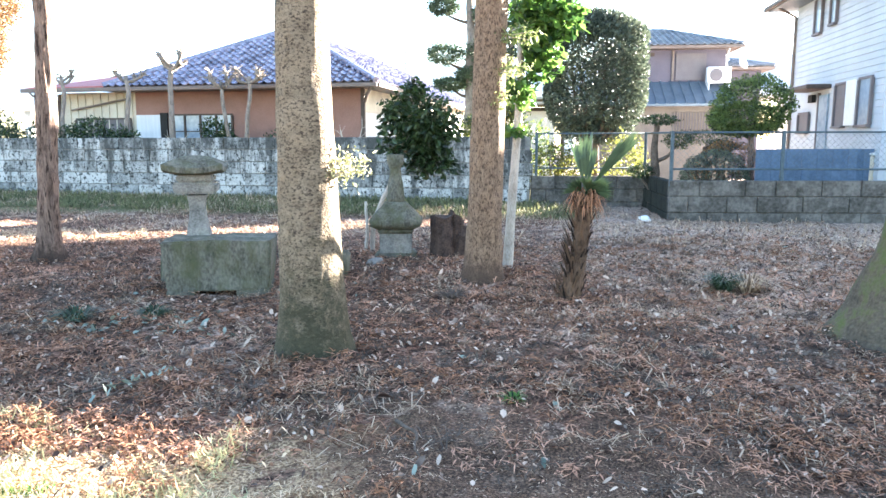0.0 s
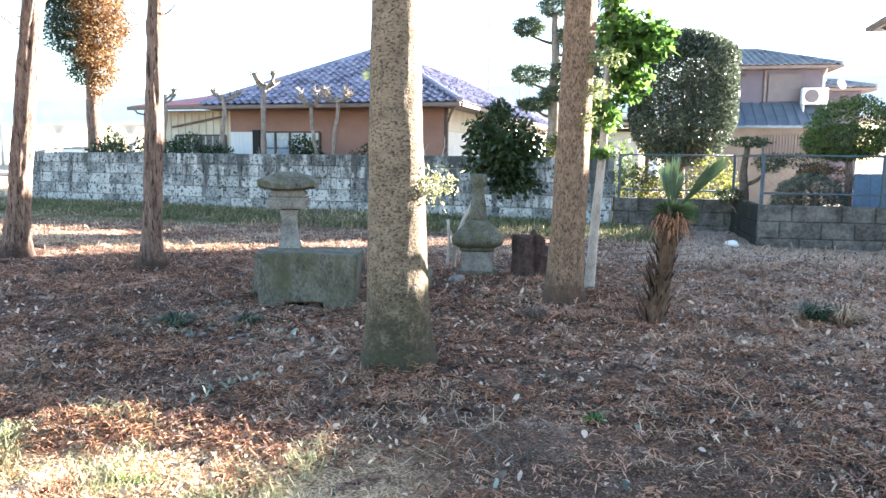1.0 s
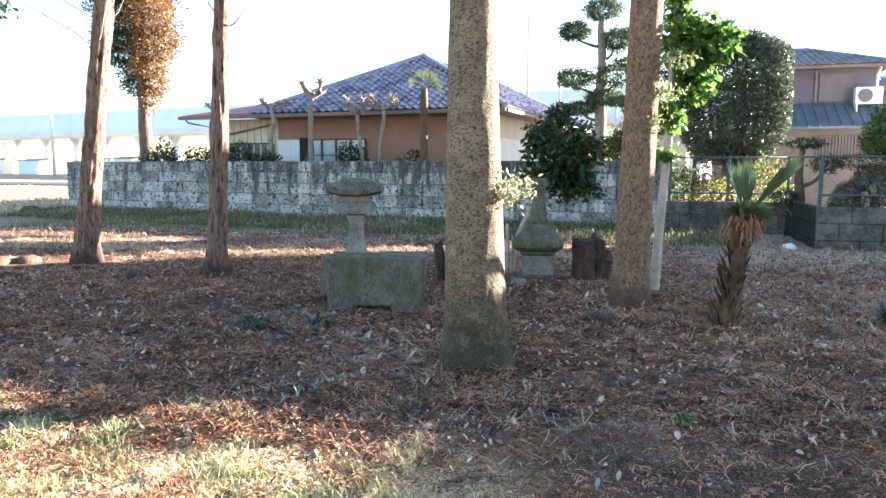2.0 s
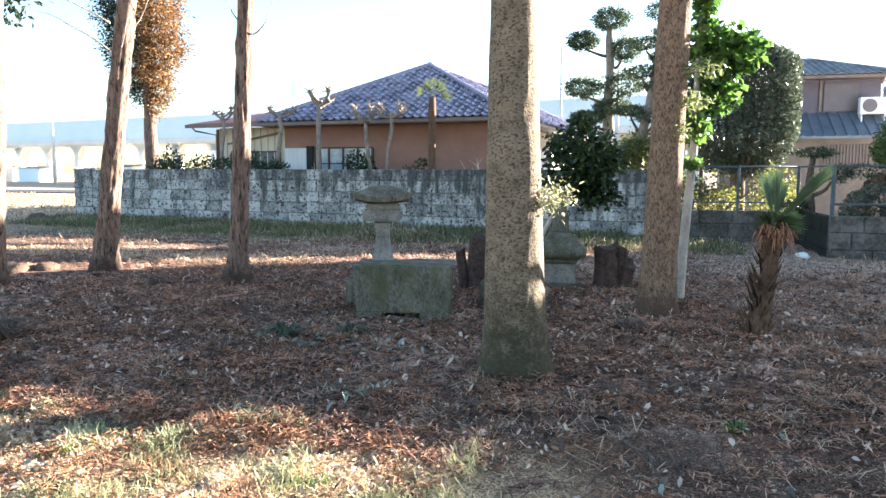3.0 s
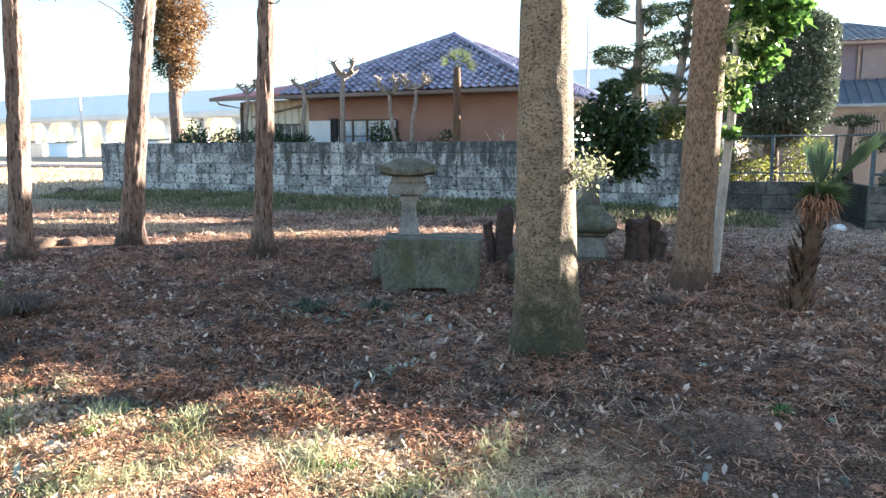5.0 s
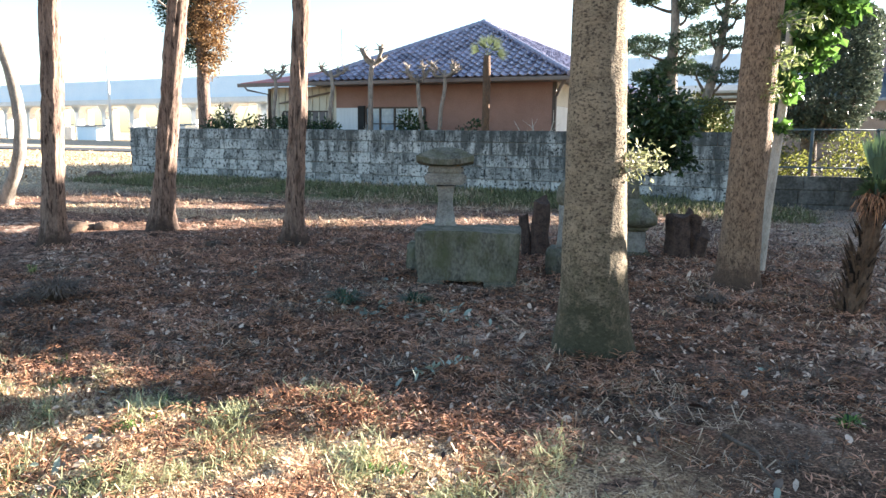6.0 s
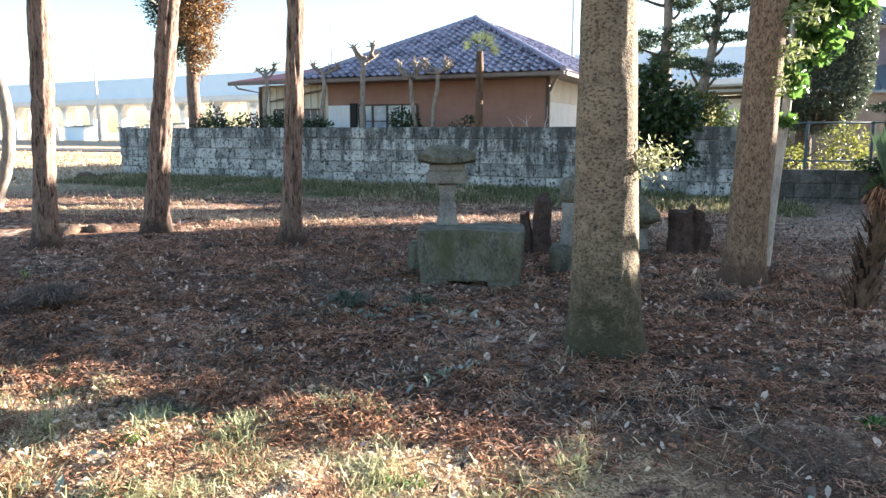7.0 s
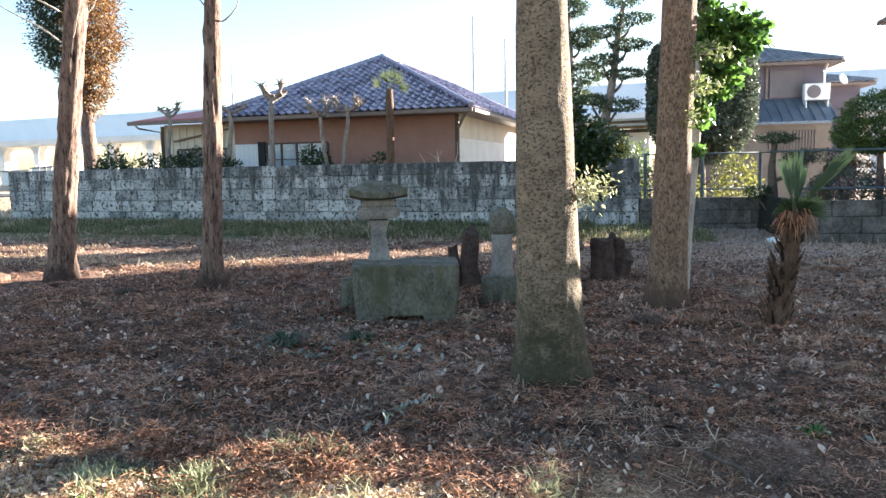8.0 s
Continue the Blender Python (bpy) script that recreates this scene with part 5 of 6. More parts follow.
def bare_shrub(label, at, h, n, seed):
    x, y = at
    t = thing("bare_shrub", label, "shrub", (x, y, G(x, y)))
    rs = np.random.default_rng(seed)
    for i in range(n):
        e = Vector((rs.normal() * h * 0.28, rs.normal() * h * 0.15, h * rs.uniform(0.7, 1.05)))
        path = curve_path((rs.normal() * 0.04, 0, 0), e, 7, (0, 0, 0.12), 0.18, seed + i)
        v, f = tube(path, [0.03, 0.026, 0.022, 0.018, 0.014, 0.01, 0.005], 6, 0.1)
        st = raw("stem", v, f, M_PALEBARK, t, shade=True)
        parts = []
        for k in range(9):
            b = path[int(rs.integers(2, 6))]
            d = Vector((rs.normal(), rs.normal() * 0.6, rs.uniform(0.2, 1.2))).normalized()
            parts.append(tube([b, b + d * rs.uniform(0.1, 0.4)], [0.008, 0.003], 4))
        v, f = join(parts)
        raw("brushwood", v, f, M_PALEBARK, st, kind="stuff")


bare_shrub("leafless pale shrub at the house corner", (-4.75, 19.3), 2.15, 5, 21)
bare_shrub("small leafless shrub just over the wall", (-5.75, 18.2), 1.7, 3, 22)
bare_shrub("leafless shrub in the far field", (-22.6, 24.5), 2.6, 8, 23)
bare_shrub("leafless shrub in the far field", (-18.0, 23.0), 2.9, 6, 24)
bare_shrub("leafless sapling beside the window", (-10.2, 18.9), 2.2, 2, 25)


def conifer():
    x, y = -19.75, 24.0
    t = thing("conifer", "columnar conifer half green and half browned", "tree", (x, y, G(x, y)))
    t.scale = (1.14, 1.1, 0.95)
    path, rr = dense(curve_path((0, 0, -0.1), (0.05, 0, 10), 8, (0, 0, 0), 0.1, 4), [0.27, 0.24, 0.22, 0.2, 0.17, 0.14, 0.1, 0.05], 24)
    bark_tube("trunk", path, rr, M_BARK3, t, 14, 0.12)
    for name, side, mat, sd in (("crown", -0.80, M_THUJA_G, 1), ("crown", 0.50, M_THUJA_B, 2)):
        ells = []
        for i in range(11):
            z = 4.35 + i * 0.62
            w = 1.3 * min(1, 0.45 + 0.16 * i) * (1.0 if i < 7 else 1 - 0.13 * (i - 6))
            ells.append(((side * w * 0.85, 0.25 * math.sin(i * 2.0), z + (0.5 if side < 0 else -0.1)), (w * 0.75, w * 0.8, 0.6)))
        crown(name, ells, 16000, 0.125, mat, t, 0.4, 0.2, 0.55, 4.0, droop=0.3, seed=sd, label="browned sprays" if side > 0 else "")


conifer()


def clipped_tree():
    x, y = 1.83, 18.0
    t = thing("clipped_tree", "tall evergreen clipped into a flat-sided dome, branches showing through", "tree", (x, y, G(x, y)))
    t.scale = (0.86, 0.86, 0.87)
    bark_tube("trunk", *dense(curve_path((0, 0, -0.1), (0, 0, 2.0), 6, (0, 0, 0), 0.05, 3), [0.24, 0.2, 0.19, 0.19, 0.2, 0.17], 14), M_DARKBARK, t, 12, 0.15)
    rs = np.random.default_rng(31)
    for i in range(14):
        a = i * 2.399
        q = 1.15 * math.sqrt((i + 0.5) / 14)
        e = Vector((math.cos(a) * q, math.sin(a) * q * 0.8, rs.uniform(3.8, 4.9) - 0.6 * q))
        v, f = tube(curve_path((0, 0, 1.6), e, 8, (math.cos(a) * 0.18, math.sin(a) * 0.18, -0.25), 0.12, i), [0.085, 0.075, 0.065, 0.055, 0.045, 0.035, 0.025, 0.012], 7, 0.1)
        raw("limb", v, f, M_DARKBARK, t, shade=True)
    n = 34000
    d = rng.normal(size=(n, 3))
    d /= np.linalg.norm(d, axis=1, keepdims=True)
    e = 4.0
    sup = (np.abs(d[:, 0]) ** e + np.abs(d[:, 1]) ** e + np.abs(d[:, 2] * 0.9) ** e) ** (-1 / e)
    rad = rng.uniform(0.3, 1.0, n) ** 0.45
    p = d * sup[:, None] * rad[:, None] * np.array([1.48, 1.15, 1.75]) + np.array([0, 0, 3.55])
    p[:, :2] *= (0.80 + 0.20 * smooth(1.6, 3.0, p[:, 2]))[:, None]
    hole = np.array([noise.noise(Vector(q) * 1.5) for q in p]) + 0.25 * smooth(3.4, 1.8, p[:, 2]) - 0.6 * smooth(3.3, 4.2, p[:, 2])
    p, d = p[hole < 0.44], d[hole < 0.44]
    k = 5000
    q = rng.normal(size=(k, 2)) * np.array([0.75, 0.6])
    q = q[(q[:, 0] / 1.4) ** 2 + (q[:, 1] / 1.1) ** 2 < 1]
    lid = np.c_[q, 5.3 - 0.28 * (q ** 2).sum(1) - rng.uniform(0, 0.5, len(q))]
    p, d = np.r_[p, lid], np.r_[d, np.tile([0.0, 0.0, 1.0], (len(q), 1))]
    p[:, 2] = np.minimum(p[:, 2], 5.35 - 0.28 * (p[:, 0] ** 2 + p[:, 1] ** 2) + rng.normal(size=len(p)) * 0.04)
    v, f = leaf_mesh(p, 0.105, 0.5, 0.1, d)
    raw("crown", v, f, M_HEDGE, t)


clipped_tree()


def round_tree():
    x, y = 4.7, 14.75
    t = thing("clipped_tree", "small tree clipped to a round olive-green head on a bare trunk", "tree", (x, y, G(x, y)))
    t.scale = (0.78, 0.78, 0.80)
    bark_tube("trunk", *dense(curve_path((0.05, 0, -0.1), (0, 0, 2.3), 6, (0.03, 0, 0), 0.05, 6), [0.12, 0.1, 0.09, 0.085, 0.08, 0.06], 14), M_BARK3, t, 10, 0.15)
    crown("crown", [((0, 0, 2.72), (1.02, 0.95, 0.80)), ((-0.2, 0, 2.4), (0.95, 0.8, 0.45))], 13000, 0.075, M_ROUND, t, 0.5, 0.6, 0.14, 2.5, seed=4)


round_tree()


def cloud_tree(label, base, stem, pads, mat, leaf, n, seed, size=1.0, girth=(0.15, 0.05)):
    """A tree pruned into separate flat pads on bare limbs."""
    x, y = base
    t = thing("cloud_pruned_tree", label, "tree", (x, y, G(x, y)))
    t.scale = (size, size, size)
    path, rr = dense([Vector(p) for p in stem], list(np.linspace(*girth, len(stem))), 24)
    bark_tube("trunk", path, rr, M_GREYBARK if girth[0] > 0.16 else M_DARKBARK, t, 12, 0.15, seed=seed)
    for i, (c, r) in enumerate(pads):
        b = min(path, key=lambda p: (p - (Vector(c) - Vector((0, 0, 0.5)))).length)
        v, f = tube(curve_path(b, Vector(c) - Vector((0, 0, r[2] * 0.5)), 6, (0, 0, -0.08), 0.05, i), [0.06, 0.05, 0.045, 0.04, 0.03, 0.02], 7)
        limb = raw("limb", v, f, M_DARKBARK, t, shade=True)
        crown("pad", [(c, r)], n, leaf, mat, limb, 0.35, 0.35, 0.35, 2.2, up=0.2, seed=seed + i)


cloud_tree("cloud-pruned evergreen with bare limbs and rounded pads", (-1.44, 19.0), [(0, 0, 0), (0.02, 0, 1.5), (0.1, 0, 2.8), (0.05, 0, 3.8), (0.12, 0, 4.6), (0.05, 0, 5.3), (0.05, 0, 6.0)],
           [((0.1, 0, 6.2), (0.6, 0.5, 0.36)), ((-0.75, 0, 5.6), (0.5, 0.45, 0.3)), ((0.5, 0.1, 5.3), (0.5, 0.45, 0.38)), ((-0.7, 0, 4.2), (0.62, 0.5, 0.34)), ((0.5, 0, 4.25), (0.7, 0.5, 0.4)), ((0.2, 0, 3.6), (0.6, 0.5, 0.25)), ((-0.5, 0, 3.3), (0.6, 0.5, 0.22))], M_PINE, 0.085, 3000, 40, 0.88, (0.21, 0.09))
cloud_tree("cloud-pruned pine with layered airy pads on a leaning trunk", (-0.65, 17.5), [(0, 0, 0), (0, 0, 1.4), (0.1, 0, 2.4), (0.35, 0, 3.4), (0.5, 0, 4.4), (0.6, 0, 5.4), (0.75, 0, 6.2)],
           [((0.75, 0, 6.3), (0.6, 0.5, 0.3)), ((1.0, 0, 5.7), (0.65, 0.5, 0.2)), ((0.25, 0, 5.4), (0.6, 0.5, 0.2)), ((0.9, 0, 5.0), (0.65, 0.5, 0.2)), ((0.15, 0, 4.6), (0.6, 0.5, 0.2)), ((0.8, 0, 4.2), (0.7, 0.5, 0.18)),
            ((0.6, 0, 3.3), (0.75, 0.5, 0.22)), ((-0.15, 0, 3.5), (0.5, 0.45, 0.18)), ((0.2, 0, 2.5), (0.7, 0.5, 0.25)), ((-0.4, 0, 2.2), (0.5, 0.4, 0.3))], M_PINE, 0.09, 1300, 60, 0.84, (0.18, 0.06))
cloud_tree("little cloud-pruned tree with dark flat pads behind the fence", (2.95, 15.5), [(0, 0, 0), (0.02, 0, 0.9), (-0.03, 0, 1.5), (0.02, 0, 2.1)],
           [((0.05, 0, 2.2), (0.5, 0.4, 0.14)), ((0.55, 0, 1.72), (0.4, 0.35, 0.22)), ((-0.3, 0, 0.95), (0.35, 0.3, 0.18))], M_CAMELLIA, 0.07, 1000, 80, 0.88)
cloud_tree("low cloud-pruned tree with one flat pad", (4.1, 15.9), [(0, 0, 0), (0.02, 0, 0.9), (-0.03, 0, 1.6)], [((0, 0, 1.85), (0.7, 0.5, 0.2)), ((0.4, 0, 1.6), (0.4, 0.35, 0.15))], M_CAMELLIA, 0.07, 1000, 90, 0.85)

# ---- fence on the low walls ----


def fence():
    t = thing("fence", "blue-grey steel post and rail fence with wire mesh", "fence")

    def rail(a, b, r=0.018):
        v, f = tube([a, b], [r, r], 8)
        raw("rail", v, f, M_FENCE, t, shade=True)

    runs = [((0.4, 15.95), (2.85, 16.2), 1.46, 0.68), ((2.85, 13.08), (12.8, 13.75), 1.44, 0.77)]
    for (x0, y0), (x1, y1), zt, zb in runs:
        rail((x0, y0, zt), (x1, y1, zt))
        rail((x0, y0, zb), (x1, y1, zb))
        n = max(2, round(math.hypot(x1 - x0, y1 - y0) / 2.05))
        for i in range(n + 1):
            k = i / n
            x, y = x0 + (x1 - x0) * k, y0 + (y1 - y0) * k
            bm = box(bmesh.new(), x - 0.03, x + 0.03, y - 0.03, y + 0.03, 0.45, zt + 0.03, 0.008)
            part("post", bm, M_FENCE, t)
        parts = []
        d = Vector((x1 - x0, y1 - y0, 0))
        ln = d.length
        h = zt - zb
        for s in np.arange(-h, ln, 0.11):
            for sg in (0, 1):
                a0, a1 = max(s, 0), min(s + h, ln)
                za, zz = zb + (a0 - s), zb + (a1 - s)
                if sg:
                    za, zz = zt - (a0 - s), zt - (a1 - s)
                p, q = Vector((x0, y0, za)) + d * (a0 / ln), Vector((x0, y0, zz)) + d * (a1 / ln)
                parts.append(tube([p, q], [0.0022, 0.0022], 3, cap=False))
        v, f = join(parts)
        raw("wire_mesh", v, f, M_FENCE, t)
    rail((2.85, 13.08, 1.44), (2.85, 16.2, 1.46))


fence()


def sheet_screen():
    t = thing("screen", "blue sheet screen standing behind the fence", "screen", (4.62, 14.05, -0.2), 3)
    for i in range(8):
        x = i * 0.29
        v = [(x, 0, 0), (x + 0.145, -0.03, 0), (x + 0.285, 0, 0), (x, 0, 1.33), (x + 0.145, -0.03, 1.33), (x + 0.285, 0, 1.33),
             (x, 0.02, 0), (x + 0.145, -0.01, 0), (x + 0.285, 0.02, 0), (x, 0.02, 1.33), (x + 0.145, -0.01, 1.33), (x + 0.285, 0.02, 1.33)]
        raw("panel", v, [(0, 1, 4, 3), (1, 2, 5, 4), (7, 6, 9, 10), (8, 7, 10, 11), (3, 4, 10, 9), (4, 5, 11, 10), (0, 3, 9, 6), (5, 2, 8, 11)], M_TARP, t)
    b = thing("storage_box", "small cream plastic storage box behind the fence", "box", (6.75, 14.1, -0.2), 3)
    boxpart("body", 0, 0.32, 0, 0.3, 0, 1.2, M_CREAM, b, bevel=0.02)
    boxpart("lid", -0.02, 0.34, -0.02, 0.32, 1.204, 1.26, M_PLASTIC, b, bevel=0.02)


sheet_screen()

# ---- ground cover ----


def strands(name, label, px, py, length, width, mat, flat=0.2, curl=0.4, category="ground cover", lift=0.0):
    """Thin bent blades lying or standing on the ground: one joined mesh."""
    n = len(px)
    a = rng.uniform(0, 2 * np.pi, n)
    el = np.abs(rng.normal(size=n)) * flat
    L = length * rng.uniform(0.5, 1.3, n)
    z = gz(px, py) + lift + relief(px, py)
    b = np.stack([px, py, z], 1)
    d = np.stack([np.cos(a) * np.cos(el), np.sin(a) * np.cos(el), np.sin(el)], 1)
    s = np.stack([-np.sin(a), np.cos(a), np.zeros(n)], 1) * (width * rng.uniform(0.6, 1.3, n))[:, None]
    mid = b + d * (L * 0.5)[:, None]
    bend = rng.normal(size=(n, 3)) * (L * 0.2 * curl)[:, None]
    bend[:, 2] = np.abs(bend[:, 2]) * 0.5
    mid = mid + bend
    tip = b + d * L[:, None] * 0.95
    tip[:, 2] -= np.minimum(el, 0.6) * L * 0.25
    v = np.stack([b - s, b + s, mid + s, mid - s, tip], 1).reshape(-1, 3)
    i = np.arange(n) * 5
    faces = np.stack([i, i + 1, i + 2, i + 3], 1).tolist() + np.stack([i + 3, i + 2, i + 4], 1).tolist()
    return tagged(raw(name, v, faces, mat), label, category, kind="stuff")


def scatter(n, x0, x1, y0, y1, keep=None, near=0.0, freq=1.0, lo=None, seed=0.0):
    x, y = rng.uniform(x0, x1, n), y0 + (y1 - y0) * rng.uniform(0, 1, n) ** (1 + near)
    ok = np.ones(n, bool)
    if lo is not None:
        f = np.array([noise.noise(Vector((a * freq + seed, b * freq, 5))) for a, b in zip(x, y)])
        ok &= f + rng.uniform(-0.15, 0.15, n) > lo
    if keep is not None:
        ok &= keep(x, y)
    return x[ok], y[ok]


def off_path(x, y):
    return ((x - 0.2) ** 2 / 2.0 + (y - 1.7) ** 2 / 1.3 > rng.uniform(0.6, 1.3, len(x))) | (rng.uniform(0, 1, len(x)) < 0.22)


strands("needle_litter", "reddish brown fallen cedar needles and twigs", *scatter(100000, -7.5, 4.5, 0.6, 9.5, off_path, 0.6, 2.6, 0.0), 0.060, 0.0030, M_NEEDLE, 0.10, 1.0)
strands("needle_litter", "reddish brown fallen cedar needles and twigs", *scatter(40000, -13, 5.5, 5, 15, None, 0.3, 1.0, -0.2, 4.0), 0.13, 0.004, M_NEEDLE, 0.25, 0.9)
strands("dry_grass", "tangled pale dry grass on the ground", *scatter(26000, -1.2, 5.5, 1.9, 12, off_path, 0.5, 1.8, 0.10, 9.0), 0.085, 0.0028, M_STRAW, 0.14, 1.3)
strands("dry_grass", "tangled pale dry grass on the ground", *scatter(9000, -6.5, -0.6, 1.9, 9, off_path, 0.5, 1.9, 0.18, 19.0), 0.080, 0.0026, M_STRAW, 0.14, 1.3)
# Limit follows the shadow edge; the pale colour brightens the sunlit patch.
strands("dry_grass", "straw-coloured dry grass, colour paled where the sun falls", *scatter(110000, -5.5, -0.3, 0.6, 2.4, lambda x, y: y + 0.25 * x < rng.uniform(1.3, 1.75, len(x)), 0.0, 2.0, -0.2, 29.0), 0.040, 0.0024, M_SUNCHAFF, 0.45, 1.0)
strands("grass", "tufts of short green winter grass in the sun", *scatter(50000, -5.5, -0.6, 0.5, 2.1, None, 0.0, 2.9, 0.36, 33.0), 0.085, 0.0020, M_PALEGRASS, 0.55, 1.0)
# Pale strands laid along the sun streaks, with the light in their colour.
strands("dry_grass", "golden strands colouring in the sun streaks on the litter", *scatter(9000, -11.5, -5.2, 8.2, 9.9, None, 0.0, 0.9, -0.1, 183.0), 0.10, 0.0036, M_SUNCHAFF, 0.35, 1.0)
strands("dry_grass", "ochre dead grass along the bank", *scatter(24000, -18, 1.5, 13.0, 18.0, lambda x, y: (y < 17.9 - 0.1184 * (x + 17.7)) & (y > 14.9 - 0.1184 * (x + 17.7)), 0.0, 0.5, 0.02, 191.0), 0.20, 0.006, M_STRAW, 0.6, 0.8)
strands("dry_grass", "dry stubble and clods over the far tilled field", *scatter(30000, -46.0, -17.9, 13.5, 37.5, None, 0.0, 0.4, -0.3, 197.0), 0.22, 0.020, M_SUNCHAFF, 0.4, 0.8)
strands("grass", "green grass bank along the foot of the wall", *scatter(60000, -18, 1.5, 13.0, 18.0, lambda x, y: (y < 17.9 - 0.1184 * (x + 17.7)) & (y > 15.2 - 0.1184 * (x + 17.7)), 0.0, 0.8, -0.25, 41.0), 0.20, 0.006, M_GRASS, 0.8, 0.7)
strands("dry_grass", "dry grass along the bank and mound", *scatter(45000, -19, 9.0, 8.0, 17.6, lambda x, y: (y < 17.9 - 0.1184 * (x + 17.7)) & ((x < 2.7) | (y < 12.9)), 0.0, 0.6, -0.08, 51.0), 0.15, 0.005, M_STRAW, 0.5, 0.9)


def litter_heaps(n, x0, x1, y0, y1, seed, blades=22, spread=0.045):
    """Places of short needles gathered into small matted heaps."""
    cx, cy = scatter(n, x0, x1, y0, y1, off_path, 0.6, 1.4, -0.15, seed)
    a = rng.uniform(0, np.pi, len(cx))
    u, w = rng.normal(size=(2, len(cx), blades))
    x = cx[:, None] + spread * (1.8 * u * np.cos(a)[:, None] - 0.7 * w * np.sin(a)[:, None])
    y = cy[:, None] + spread * (1.8 * u * np.sin(a)[:, None] + 0.7 * w * np.cos(a)[:, None])
    return x.ravel(), y.ravel()


strands("needle_litter", "heaped rusty sprays of fallen cedar needles", *litter_heaps(2200, -6.5, 4.5, 2.2, 9.0, 91.0, 30, 0.055), 0.07, 0.0026, M_RUST, 0.35, 1.0, lift=0.004)
strands("needle_litter", "heaped dark sprays of fallen cedar needles", *litter_heaps(1700, -6.5, 4.5, 2.3, 9.0, 97.0), 0.07, 0.0032, M_DARKBARK, 0.35, 1.0, lift=0.004)
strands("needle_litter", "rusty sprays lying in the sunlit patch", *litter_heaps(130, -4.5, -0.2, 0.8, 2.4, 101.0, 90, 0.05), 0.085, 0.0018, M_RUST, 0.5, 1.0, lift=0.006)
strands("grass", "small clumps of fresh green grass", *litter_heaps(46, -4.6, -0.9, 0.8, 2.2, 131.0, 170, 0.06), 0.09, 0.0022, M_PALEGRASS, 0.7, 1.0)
strands("grass", "small clumps of bright green grass", *litter_heaps(26, -4.6, -0.9, 0.8, 2.2, 137.0, 90, 0.03), 0.05, 0.0024, M_GREENLEAF, 1.0, 0.9)
strands("dry_grass", "greyish dry grass in the open yard", *scatter(50000, 0.7, 7.5, 4.5, 12.8, None, 0.4, 1.2, -0.12, 141.0), 0.08, 0.0022, M_STRAW, 0.2, 1.1)
strands("dry_grass", "short straw crumbs on trodden soil", *scatter(9000, -1.0, 2.6, 0.9, 2.9), 0.018, 0.0018, M_STRAW, 0.3, 0.5)
strands("dry_grass", "pale wiry heaps of dry grass", *litter_heaps(420, -3.5, 4.5, 2.2, 7.5, 103.0, 26, 0.05), 0.10, 0.0026, M_STRAW, 0.35, 1.5, lift=0.006)


def cedar_sprays(label, x, y, length, mat, side=8, lift=0.005, arch=0.02):
    """Fallen cedar twigs: a bowed stem with short needled side shoots, lying on the litter."""
    n = len(x)
    a = rng.uniform(0, 2 * np.pi, n)
    L = length * rng.uniform(0.5, 1.3, n)
    z = gz(x, y) + relief(x, y) + lift + rng.uniform(0, 0.012, n)
    bow, rise = rng.normal(size=n) * 0.25, arch * rng.uniform(0.0, 1.6, n)
    quads = []

    def at(k):
        b = a + bow * (k - 0.5)
        return np.stack([x + np.cos(b) * L * (k - 0.5), y + np.sin(b) * L * (k - 0.5), z + rise * 4 * k * (1 - k)], 1)

    def blade(p, q, w):
        d = q - p
        s = np.stack([-d[:, 1], d[:, 0], np.zeros(n)], 1)
        s *= w / (np.linalg.norm(s, axis=1, keepdims=True) + 1e-9)
        m = (p + q) * 0.5 + np.array([0, 0, 0.004])
        quads.append(np.stack([p - s * 0.6, m - s, q, m + s], 1))

    for k in (0.0, 0.34, 0.67):
        blade(at(k), at(k + 0.36), 0.0028)
    for i in range(side):
        k = 0.15 + 0.85 * i / side
        b = a + (0.75 if i % 2 else -0.75) + rng.normal(size=n) * 0.25
        ln = L * rng.uniform(0.18, 0.38, n) * (1.15 - 0.5 * k)
        p = at(k)
        blade(p, p + np.stack([np.cos(b) * ln, np.sin(b) * ln, rng.normal(size=n) * 0.010], 1), 0.0042)
    v = np.concatenate(quads).reshape(-1, 3)
    f = np.arange(len(v)).reshape(-1, 4)
    return tagged(raw("cedar_sprays", v, f, mat), label, "fallen twigs", kind="stuff")


cedar_sprays("fallen brown cedar sprays matted on the soil", *scatter(9000, -6.5, 4.6, 2.0, 9.0, off_path, 0.7, 1.5, -0.05, 151.0), 0.17, M_NEEDLE)
cedar_sprays("rusty fallen cedar sprays among darker litter", *scatter(5000, -6.0, 4.6, 2.0, 8.0, off_path, 0.7, 1.2, 0.02, 157.0), 0.18, M_RUST, arch=0.03)
cedar_sprays("dark rotting cedar sprays", *scatter(6000, -6.5, 4.6, 1.9, 9.0, off_path, 0.6, 1.4, -0.05, 163.0), 0.14, M_DARKBARK, arch=0.025)
cedar_sprays("rusty cedar sprays heaped in the sun", *scatter(900, -4.8, 0.1, 0.9, 2.5, lambda x, y: y + 0.3 * x < 1.75, 0.0, 2.2, 0.1, 167.0), 0.17, M_RUST, 10, 0.012, 0.05)


